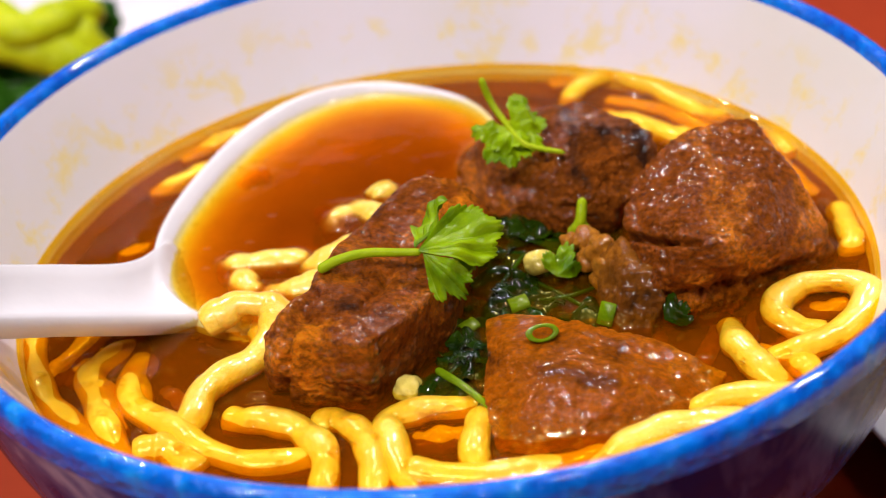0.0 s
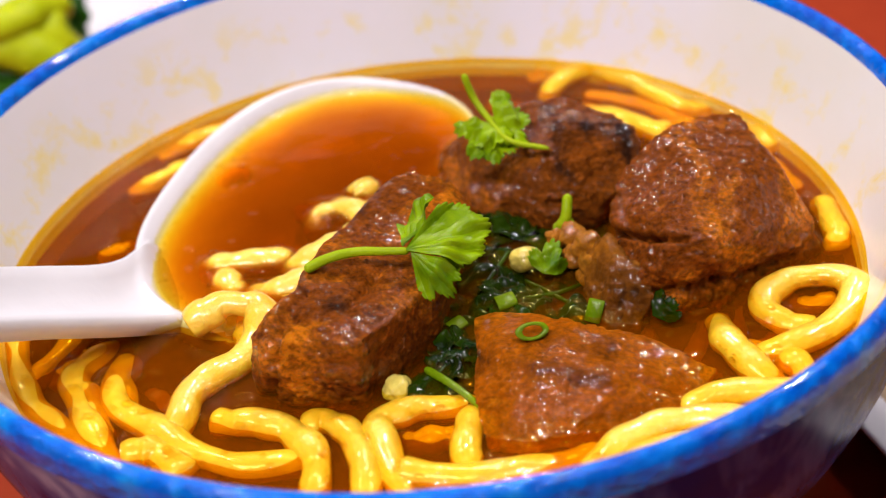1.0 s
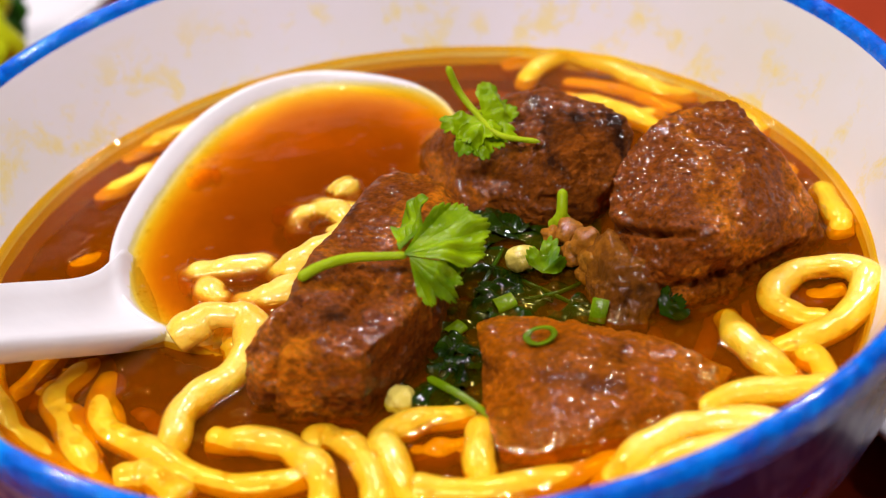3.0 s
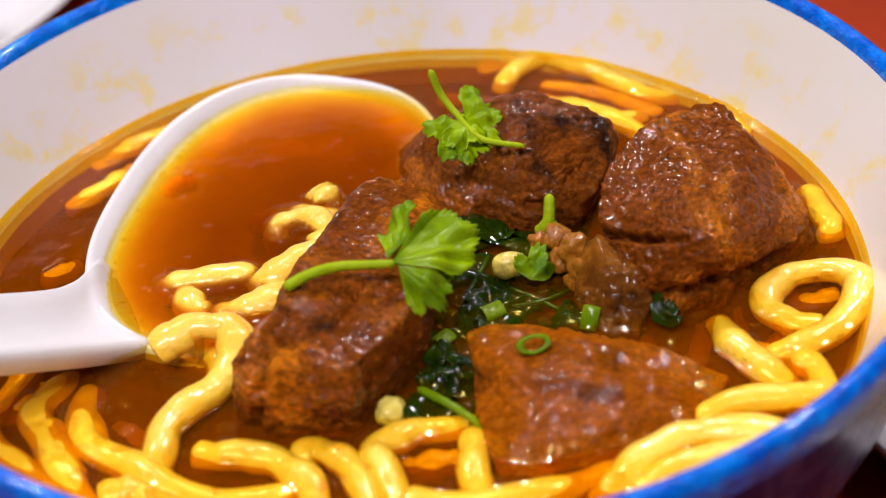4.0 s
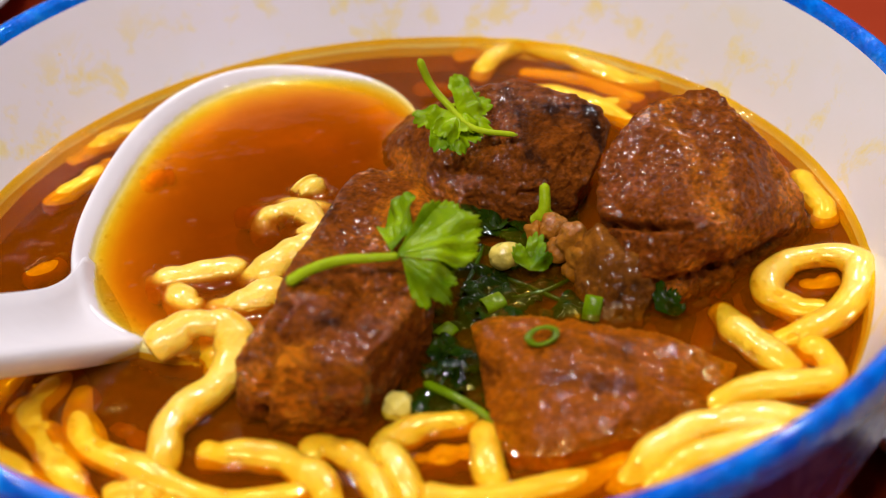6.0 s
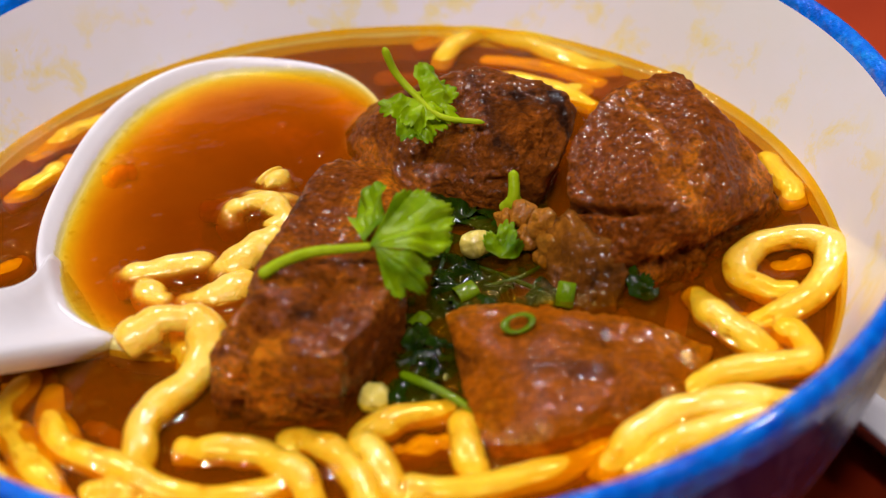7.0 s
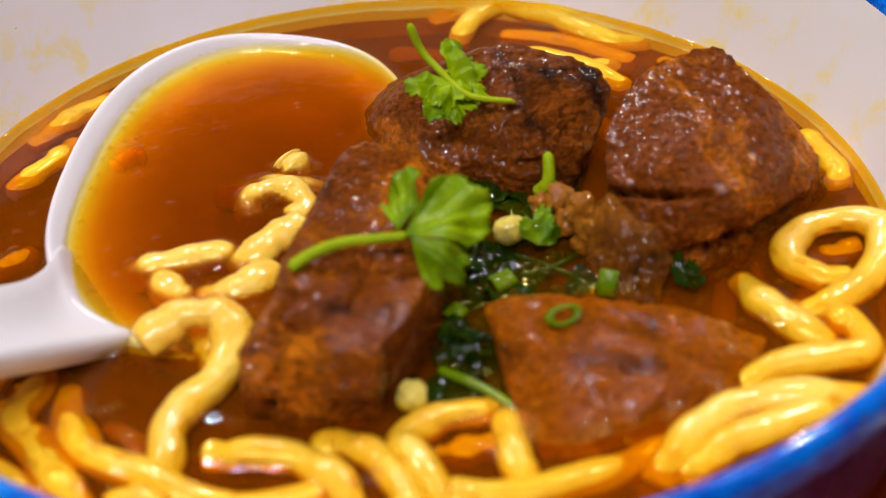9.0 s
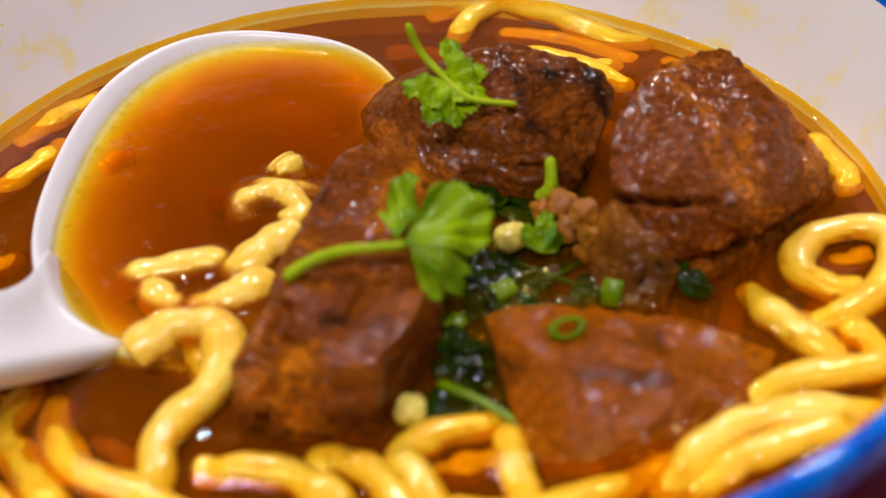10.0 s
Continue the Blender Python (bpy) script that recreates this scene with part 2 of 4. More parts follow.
def leafy(name, dark, light, clear=0.35, shine=0.10, rough=0.3, relief=0.6):
    m, t, p = nodes(name)
    c = ramp(t, noise_at(t, 85, 5, 0.6), (0.32, dark), (0.66, light))
    t.links.new(c, p.inputs["Base Color"])
    p.inputs["Roughness"].default_value = rough
    p.inputs["Specular IOR Level"].default_value = shine
    bumped(t, p, noise_at(t, 700, 3), 0.0005, relief)
    tl = t.nodes.new("ShaderNodeBsdfTranslucent")
    t.links.new(c, tl.inputs["Color"])
    mix = add(t, "ShaderNodeMixShader", Fac=clear)
    t.links.new(p.outputs[0], mix.inputs[1])
    t.links.new(tl.outputs[0], mix.inputs[2])
    t.links.new(mix.outputs[0], t.nodes["Material Output"].inputs["Surface"])
    return m


def plain(name, a, b, rough, scale=20.0, bump=0.0, shine=0.5):
    m, t, p = nodes(name)
    t.links.new(ramp(t, noise_at(t, scale, 5), (0.3, a), (0.7, b)), p.inputs["Base Color"])
    p.inputs["Roughness"].default_value = rough
    p.inputs["Specular IOR Level"].default_value = shine
    if bump:
        bumped(t, p, noise_at(t, scale * 6, 3), bump, 0.5)
    return m


M_INSIDE, M_OUTSIDE, M_RIM = bowl_inside(), bowl_outside(), rim_blue()
M_SPOON = glaze("white_porcelain", [(0.3, (0.68, 0.65, 0.69)), (0.7, (0.76, 0.73, 0.77))], 0.3)
M_DISH = glaze("dish_glaze", [(0.3, (0.74, 0.70, 0.76)), (0.7, (0.82, 0.79, 0.83))], 0.2, 15)
M_BROTH = [broth_top("broth_surface", (1.0, 0.95, 0.48), (0.50, 0.145, 0.003), 0.03, 0.34)]
for tint, share in (((0.90, 0.66, 0.15), 0.07), ((0.60, 0.40, 0.10), 0.24)):
    M_BROTH.append(broth_sheet("broth_layer", tint, (0.50, 0.165, 0.003), share))
M_BROTH.append(broth_sheet("broth_bottom", (0.9, 0.4, 0.05), (0.095, 0.031, 0.001), 1.0))
M_NOODLE = noodle_dough()
M_BEEF = meat("stewed_beef", (0.030, 0.009, 0.004), (0.40, 0.095, 0.007), (0.98, 0.29, 0.012), (0.3, 0.5, 0.9), 1.0, fibre=0.75, patch=50.0)
M_BEEF_DARK = meat("dark_stewed_beef", (0.060, 0.018, 0.006), (0.36, 0.090, 0.008), (0.84, 0.24, 0.012), (0.9, 0.1, 0.4), 0.85)
M_BEEF_SOFT = meat("glazed_beef", (0.08, 0.018, 0.002), (0.62, 0.155, 0.003), (0.98, 0.32, 0.006), (0.9, 0.2, 0.4), 0.85, 190.0, 0.5, 48.0, 0.8, beaded=0.8, soft=0.10, steep=0.64)
M_GRISTLE = meat("gristle", (0.24, 0.075, 0.008), (0.50, 0.18, 0.014), (0.72, 0.34, 0.04), (0.1, 0.2, 0.3), 1.0, 330.0, 0.3, 150.0, 0.35, False)
M_SINEW = meat("soft_sinew", (0.07, 0.022, 0.003), (0.22, 0.068, 0.006), (0.42, 0.140, 0.010), (0.1, 0.2, 0.3), 0.45, 380.0, 0.3, 120.0, 0.4)
M_LEAF = leafy("coriander_leaf", (0.050, 0.16, 0.001), (0.36, 0.53, 0.002), 0.32, 0.22, 0.28, 0.35)
M_STEM = leafy("coriander_stem", (0.30, 0.42, 0.004), (0.44, 0.56, 0.010), 0.2)
# wilted leaf green, near black to stand for the shade between beef too
M_WILT_SHADE = leafy("wilted_leaf_and_shade", (0.004, 0.011, 0.0004), (0.020, 0.045, 0.001), 0.1, 0.4, 0.05, 0.12)
M_SOAKED = leafy("soaked_leaf", (0.006, 0.022, 0.001), (0.050, 0.105, 0.002), 0.15, 0.35, 0.12)
M_SCALLION = leafy("scallion_green", (0.08, 0.19, 0.002), (0.26, 0.38, 0.004), 0.25, 0.4, 0.12)
M_GARLIC = plain("stewed_garlic", (0.60, 0.44, 0.05), (0.80, 0.66, 0.16), 0.15, 150, 0.0006)
M_OIL = plain("oil_splash", (0.85, 0.62, 0.04), (0.92, 0.74, 0.10), 0.4, 200)
M_GLINT_DOME = broth_top("glint_dome", (1.0, 0.94, 0.66), (0.70, 0.30, 0.02), 0.05, 1.0, False)
M_TABLE = plain("red_lacquer", (0.22, 0.017, 0.003), (0.34, 0.034, 0.005), 0.5, 12, 0.0004, 0.12)
M_WALL = plain("warm_plaster", (0.05, 0.03, 0.02), (0.075, 0.045, 0.03), 0.9, 3)
M_CEILING = plain("dark_plaster", (0.08, 0.07, 0.06), (0.11, 0.10, 0.09), 0.9, 3)
M_FLOOR = plain("dark_floor", (0.10, 0.07, 0.05), (0.16, 0.12, 0.09), 0.6, 3)
M_TAN = plain("dish_tan", (0.30, 0.19, 0.10), (0.42, 0.30, 0.18), 0.3, 60)
M_STALK = leafy("pale_stalk", (0.42, 0.50, 0.006), (0.62, 0.68, 0.012), 0.1)
M_DARKLEAF = leafy("boiled_greens", (0.012, 0.055, 0.006), (0.04, 0.14, 0.01), 0.15)


# ---- mesh helpers ----
def part(name, bm, material, parent=None, label=""):
    me = bpy.data.meshes.new(name)
    bmesh.ops.recalc_face_normals(bm, faces=bm.faces[:])
    bm.to_mesh(me)
    bm.free()
    me.materials.append(material)
    for p in me.polygons:
        p.use_smooth = True
    ob = new(name, me)
    if parent:
        ob.parent = parent
    return tagged(ob, label)


def base(name, at, label, category, group=""):
    ob = new(name)
    ob.empty_display_size = 0.01
    ob.location = at
    return tagged(ob, label, category, group)


def lathe(prof, n=128, at=(0, 0, 0)):
    bm = bmesh.new()
    rings = [[bm.verts.new((at[0] + r * math.cos(2 * math.pi * i / n), at[1] + r * math.sin(2 * math.pi * i / n), at[2] + z))
              for i in range(n)] for r, z in prof]
    for a, b in zip(rings, rings[1:]):
        for i in range(n):
            bm.faces.new((a[i], a[(i + 1) % n], b[(i + 1) % n], b[i]))
    return bm


def rounded(prof, k=4):
    """A smooth profile through a few radius-height pairs."""
    return spline([(r, z, 0) for r, z in prof], k)


def spline(pts, k=8):
    """Catmull-Rom curve through the points."""
    v = [Vector(p) for p in pts]
    v = [2 * v[0] - v[1]] + v + [2 * v[-1] - v[-2]]
    out = []
    for i in range(1, len(v) - 2):
        for j in range(k):
            u = j / k
            a, b, c, d = v[i - 1:i + 3]
            out.append(0.5 * (2 * b + (c - a) * u + (2 * a - 5 * b + 4 * c - d) * u * u + (3 * b - a - 3 * c + d) * u ** 3))
    return out + [v[-2]]


def tube(bm, path, radius, n=14, flat=1.0, ends=True, seed=0.0, wobble=0.0):
    """A closed tube along the path; radius is a number or a function of 0..1."""
    m = len(path)
    up = Vector((0, 0, 1))
    rings = []
    for i, c in enumerate(path):
        d = (path[min(i + 1, m - 1)] - path[max(i - 1, 0)]).normalized()
        s = d.cross(up)
        s = s.normalized() if s.length > 1e-6 else Vector((1, 0, 0))
        w = s.cross(d)
        u = i / (m - 1)
        r = radius(u) if callable(radius) else radius
        if ends:
            e = min(u, 1 - u) * (m - 1) / 2.0
            r *= math.sqrt(max(0.06, 1 - (1 - min(1.0, e)) ** 2))
        r *= 1 + wobble * noise.noise(Vector((seed, u * 6, 0)))
        rings.append([bm.verts.new(c + s * (r * math.cos(2 * math.pi * k / n)) + w * (flat * r * math.sin(2 * math.pi * k / n))) for k in range(n)])
    for a, b in zip(rings, rings[1:]):
        for k in range(n):
            bm.faces.new((a[k], a[(k + 1) % n], b[(k + 1) % n], b[k]))
    bm.faces.new(rings[0][::-1])
    bm.faces.new(rings[-1])
    return bm


def mm(pts):
    return [Vector(p) / 1000 for p in pts]


# ---- room ----
def slab(name, x0, x1, y0, y1, z0, z1, material):
    bm = bmesh.new()
    bmesh.ops.create_cube(bm, size=1, matrix=Matrix.LocRotScale(((x0 + x1) / 2, (y0 + y1) / 2, (z0 + z1) / 2), None, (x1 - x0, y1 - y0, z1 - z0)))
    ob = part(name, bm, material)
    for p in ob.data.polygons:
        p.use_smooth = False
    return ob


TOP = -0.0005
# unseen shell added around the table, dark to keep bounce and reflections low
for nm, *dims, mat_ in (("floor", -2.6, 2.6, -2.6, 2.6, -0.86, -0.76, M_FLOOR), ("ceiling", -2.6, 2.6, -2.6, 2.6, 1.95, 2.05, M_CEILING),
                        ("wall_north", -2.6, 2.6, 2.6, 2.7, -0.86, 2.05, M_WALL), ("wall_south", -2.6, 2.6, -2.7, -2.6, -0.86, 2.05, M_WALL),
                        ("wall_east", 2.6, 2.7, -2.7, 2.7, -0.86, 2.05, M_WALL), ("wall_west", -2.7, -2.6, -2.7, 2.7, -0.86, 2.05, M_WALL)):
    tagged(slab(nm, *dims, mat_), "unseen plain dark surface that closes the room", "wall" if "wall" in nm else nm, kind="structure")

table = base("table", (0, 0.1, -0.76), "dark red lacquered wooden dining table", "table")


def under(ob, parent):
    ob.parent = parent
    ob.matrix_parent_inverse = Matrix.Translation(parent.location).inverted()
    return ob


bm = bmesh.new()
bmesh.ops.create_cube(bm, size=1, matrix=Matrix.LocRotScale((0, 0.1, TOP - 0.015), None, (1.2, 0.8, 0.03)))
bmesh.ops.bevel(bm, geom=bm.edges[:], offset=0.004, segments=3, affect="EDGES")
top = under(part("tabletop", bm, M_TABLE), table)
for p in top.data.polygons:
    p.use_smooth = False
for sx in (-0.54, 0.54):
    for sy in (-0.24, 0.44):
        bm = bmesh.new()
        bmesh.ops.create_cube(bm, size=1, matrix=Matrix.LocRotScale((sx, sy, (TOP - 0.03 - 0.76) / 2), None, (0.05, 0.05, 0.73)))
        bmesh.ops.bevel(bm, geom=bm.edges[:], offset=0.004, segments=2, affect="EDGES")
        under(part("leg", bm, M_TABLE), table)

# ---- the bowl ----
bowl = base("soup_bowl", (0, 0, 0), "white porcelain noodle bowl with cobalt blue rim", "bowl")
inner = [(0.0005, 0.016), (0.030, 0.0165), (0.052, 0.022), (0.068, 0.035), (0.0778, 0.048), (0.0842, 0.060), (0.0903, 0.0725), (0.0946, 0.0812)]
outer = [(0.0988, 0.0775), (0.0968, 0.070), (0.0925, 0.056), (0.085, 0.041), (0.071, 0.024), (0.054, 0.013), (0.045, 0.0095)]
lip = [(0.0946, 0.0812), (0.0953, 0.0826), (0.0966, 0.0835), (0.0980, 0.0831), (0.0989, 0.0818), (0.0991, 0.0800), (0.0988, 0.0775)]
part("inner_wall", lathe([(p.x, p.y) for p in rounded(inner, 6)], 160), M_INSIDE, bowl, "white glazed inside with yellow oil stains")
part("outer_wall", lathe([(p.x, p.y) for p in rounded(outer, 5)], 160), M_OUTSIDE, bowl, "grey-lilac outside with brushed navy decoration")
part("rim_band", lathe([(p.x, p.y) for p in rounded(lip, 4)], 200), M_RIM, bowl, "glossy cobalt blue painted rim")
part("foot_ring", lathe([(0.045, 0.0095), (0.0445, 0.004), (0.043, 0.0), (0.040, 0.0), (0.039, 0.006), (0.0005, 0.008)]), M_OUTSIDE, bowl)

# ---- spoon ----
spoon = base("soup_spoon", (0, 0, 0), "white porcelain soup spoon half sunk in broth", "spoon")


def spoon_bowl():
    prof = [(q, -SPOON_DEEP * (1 - q ** 4.5)) for q in (0.02, 0.3, 0.5, 0.65, 0.76, 0.84, 0.9, 0.94)] + [(0.966, -0.0002), (0.984, 0.0008),
            (1.004, 0.0007), (1.014, -0.0006), (1.00, -0.0040), (0.93, -0.0080), (0.72, -0.0105), (0.38, -0.0112), (0.02, -0.0113)]
    bm, n, rings = bmesh.new(), 120, []
    for s, z in [(p.x, p.y) for p in rounded(prof, 3)]:
        ring = []
        for i in range(n):
            a = 2 * math.pi * i / n
            ca, sa = math.cos(a), math.sin(a)
            box = 1 / (abs(ca) ** 2.5 + abs(sa) ** 2.5) ** 0.4
            x, y = SPOON_X * s * ca * box, SPOON_Y * s * sa * box * (1 + 0.05 * max(0.0, sa) * min(1.0, max(0.0, (s - 0.955) / 0.03)))
            c = SC + U * x + V * y
            tilt = SPOON_RISE * x + SPOON_TILT * y - 0.0045 * max(0.0, min(1.0, (0.012 - y) / 0.016)) * max(0.0, min(1.0, -x / 0.02))
            ring.append(bm.verts.new((c.x, c.y, c.z + z + tilt)))
        rings.append(ring)
    for a, b in zip(rings, rings[1:]):
        for i in range(n):
            bm.faces.new((a[i], a[(i + 1) % n], b[(i + 1) % n], b[i]))
    bm.faces.new(rings[0])
    bm.faces.new(rings[-1][::-1])
    return bm


def spoon_handle():
    far = spline(mm([(-110.7, -54.4, 112.0), (-89.2, -27.5, 91.0), (-82.3, -15.0, 82.0), (-73.8, -5.9, 75.0), (-64.5, 1.6, 69.0), (-60.3, 7.3, 66.0), (-57.8, 12.3, 64.6), (-55.4, 17.6, 63.4), (-53.4, 19.2, 60.0)]), 8)
    mid = spline(mm([(-108.6, -64.2, 112.0), (-87.8, -37.3, 91.0), (-81.1, -25.0, 82.0), (-72.9, -15.9, 75.0), (-63.8, -8.4, 69.0), (-59.7, -3.9, 66.0), (-57.4, -0.4, 64.2), (-55.4, 2.4, 62.8), (-53.2, 4.2, 59.8)]), 8)
    near = spline(mm([(-106.6, -73.7, 112.0), (-86.6, -46.6, 91.0), (-80.0, -34.5, 82.0), (-72.0, -25.3, 75.0), (-63.1, -18.2, 69.0), (-56.6, -13.1, 64.8), (-52.5, -10.4, 62.8), (-48.6, -8.6, 61.3), (-46.6, -6.6, 59.4)]), 8)
    bm, rows = bmesh.new(), []
    for k, (a, m, b) in enumerate(zip(far, mid, near)):
        deep = 1 - (k / (len(far) - 1)) ** 4

        def across(u, dz):
            p = a * ((1 - u) * (1 - 2 * u)) + m * (4 * u * (1 - u)) + b * (u * (2 * u - 1))
            return bm.verts.new(p + Vector((0, 0, dz)))

        row = [across(u, dz * (deep if 0.1 < u < 0.9 else 1)) for u, dz in ((0.0, -0.0012), (0.02, 0.0002), (0.08, 0.0004), (0.2, -0.0006), (0.35, -0.0018), (0.5, -0.0022),
                                                 (0.65, -0.0018), (0.8, -0.0006), (0.92, 0.0004), (0.98, 0.0002), (1.0, -0.0012))]
        row += [across(u, dz) for u, dz in ((0.97, -0.0042), (0.8, -0.0062), (0.5, -0.0072), (0.2, -0.0062), (0.03, -0.0042))]
        rows.append(row)
    n = len(rows[0])
    for a, b in zip(rows, rows[1:]):
        for i in range(n):
            bm.faces.new((a[i], a[(i + 1) % n], b[(i + 1) % n], b[i]))
    bm.faces.new(rows[0])
    bm.faces.new(rows[-1][::-1])
    return bm


part("spoon_bowl", spoon_bowl(), M_SPOON, spoon)
part("handle", spoon_handle(), M_SPOON, spoon)


# ---- beef ----
FRONT = Vector((0.0, -0.85, 0.53)).normalized()  # the side on which the seams open


def beef(label, corners, material, rough=1.0, cracks=(), seed=0.0, grain=(1, 0, 0), name="beef_chunk", level=7, bottom=50.0, whole=None):
    """A lump with the facets of a few corners, worn edges, torn fibres and open seams."""
    bm = bmesh.new()
    pts = mm(corners)
    c0 = sum(pts, Vector()) / len(pts)
    low = [Vector((c0.x + (p.x - c0.x) * 0.8, c0.y + (p.y - c0.y) * 0.8, bottom / 1000)) for p in pts]
    for p in pts + low:
        bm.verts.new(p)
    bmesh.ops.convex_hull(bm, input=bm.verts[:])
    bm.faces.ensure_lookup_table()
    hull = [f for f in bm.faces if f.calc_area() > 1e-9]
    allv = pts + low
    c = sum(allv, Vector()) / len(allv)
    norms, dists = [], []
    for f in hull:
        n = f.normal.copy()
        d = n.dot(f.calc_center_median() - c)
        if d < 0:
            n, d = -n, -d
        norms.append(n[:])
        dists.append(max(d, 1e-4))
    bm.free()
    N, D = np.array(norms), np.array(dists)
    bm = bmesh.new()
    bmesh.ops.create_icosphere(bm, subdivisions=level, radius=1)
    dirs = np.array([v.co[:] for v in bm.verts])
    k = 110.0
    q = np.maximum(dirs @ N.T, 1e-4) / D
    q = q / q.max(axis=1, keepdims=True) * 1.0, q.max(axis=1)
    r = 1.0 / (q[1] * (np.power(q[0], k).sum(axis=1) ** (1 / k)))
    g = Vector(grain).normalized()
    off = Vector((seed, seed * 0.7, -seed))
    seams = [(Vector(a) / 1000, Vector(b) / 1000, w / 1000, d / 1000) for a, b, w, d in cracks]
    wetness = []
    for v, rr in zip(bm.verts, r):
        d = v.co.normalized()
        p = c + d * float(rr)
        along = g * p.dot(g)
        f = (p - along) * 620 + along * 90
        film = max(0.0, min(1.0, 0.85 + 1.7 * noise.noise(p * 58 + off * 3)))
        dry = 1 - 0.6 * film
        h = 0.0007 * noise.fractal(p * 100 + off, 0.9, 2.1, 2) + dry * 0.0005 * noise.noise(f + off)
        h += 0.00012 * noise.noise(p * 260 + off) + dry * 0.0004 * noise.fractal(p * 520 + off, 0.7, 2.2, 3) - 0.0022 * max(0.0, noise.noise(p * 190 - off) - 0.22)
        strata = (p - along).dot(g.orthogonal()) * 300 + 3.0 * noise.noise(p * 120 + off)
        h += 0.0006 * (strata % 1.0 - 0.5) * max(0.0, 0.3 + 1.2 * noise.noise(p * 70 - off)) * (0.12 + 0.88 * dry)
        h += dry * (0.0005 * noise.noise(p * 1250 + off) + 0.0005 * (abs(noise.noise(p * 700 + off * 2)) - 0.25))
        wetness.append(film)
        h *= rough
        for a, b, w, dep in seams:
            ab, ap = b - a, p - a
            ab, ap = ab - FRONT * ab.dot(FRONT), ap - FRONT * ap.dot(FRONT)
            t = max(0.0, min(1.0, ap.dot(ab) / ab.length_squared))
            x = (ap - ab * t).length / w
            if x < 3 and d.dot(FRONT) > 0:
                h -= dep * math.exp(-x * x) * (0.75 + 0.5 * noise.noise(p * 400))
        v.co = p + d * h
    ob = part(name, bm, material, whole, label)
    ob.data.attributes.new("film", "FLOAT", "POINT").data.foreach_set("value", wetness)
    return ob if whole else tagged(ob, label, "beef", "beef in the soup")


big_beef = base("beef_chunk", (0, 0, 0), "large dark brown stewed beef chunk with gristle", "beef", "beef in the soup")
beef("large dark brown stewed beef chunk with glossy surface",
     [(64.4, 14.8, 79.0), (59.8, 14.1, 79.5), (49.5, 11.3, 79.0), (38.7, 3.6, 75.0), (36.0, -3.2, 73.0), (34.6, -9.3, 70.5), (34.3, -12.8, 65.0), (36.1, -19.9, 63.0), (43.7, -22.8, 62.0), (38.5, -23.5, 58.0), (50.0, -15.2, 57.5), (59.2, -9.0, 58.0), (46.6, -23.0, 64.4), (53.2, -21.9, 67.0), (60.2, -18.4, 68.4), (76.5, -7.5, 58.0), (74.7, -6.5, 65.5), (70.8, 0.1, 73.0), (65.9, 5.8, 78.0), (43.6, -22.7, 74.0), (54.3, -21.9, 74.0)],
     M_BEEF, 1.15, [(*[(35.0, -8.0, 69.0), (40.9, -10.8, 68.6)], 0.75, 6.0), (*[(40.9, -10.8, 68.6), (47.5, -16.6, 71.0)], 0.6, 4.5), (*[(40.5, -27.6, 66.0), (53.4, -26.3, 66.0)], 1.5, 3.6), (*[(53.4, -26.3, 66.0), (70.0, -17.6, 64.0)], 1.3, 3.0), (*[(56.7, -2.3, 77.5), (64.6, -1.0, 77.0)], 0.8, 1.0), (*[(37.4, -4.7, 75.0), (37.3, -13.4, 74.0)], 0.8, 1.2), (*[(50.5, 10.8, 79.0), (60.2, -7.0, 76.0)], 0.7, 0.6)], 3.1, (0.2, 1, 0.3), "lean_meat", whole=big_beef)
beef("long brown stewed beef chunk under a coriander sprig",
     [(-6.4, 13.2, 73.5), (-1.4, 15.3, 74.0), (6.8, 11.2, 73.0), (10.3, 7.7, 69.0), (-13.3, -4.9, 75.0), (-18.8, -13.5, 75.5), (-24.1, -21.8, 76.0), (-30.2, -28.7, 74.5), (-34.9, -29.9, 69.0), (-29.6, -37.7, 73.0), (-15.0, -41.6, 74.0), (-9.8, -36.7, 73.5), (1.3, -20.8, 72.0), (0.4, -24.0, 64.0), (-8.9, -30.5, 60.0), (-35.2, -31.5, 59.0), (-31.2, -35.4, 58.0), (-17.0, -36.4, 58.0), (-12.6, -33.0, 59.0), (-30.0, -39.2, 67.5), (-15.6, -41.6, 67.0)],
     M_BEEF, 1.0, [(*[(-30.6, -35.9, 72.0), (-32.7, -41.8, 60.0)], 1.1, 4.5), (*[(-15.1, -32.2, 75.5), (-9.5, -22.0, 75.5)], 1.0, 2.2), (*[(-30.3, -34.5, 73.5), (-25.3, -26.1, 75.5)], 1.5, 4.2), (*[(-24.8, -39.3, 68.0), (-16.6, -39.1, 68.0)], 1.2, 1.0), (*[(-11.1, -35.9, 70.0), (-12.3, -37.7, 60.0)], 1.4, 1.5)], 7.7, (0.5, 1, 0.1))
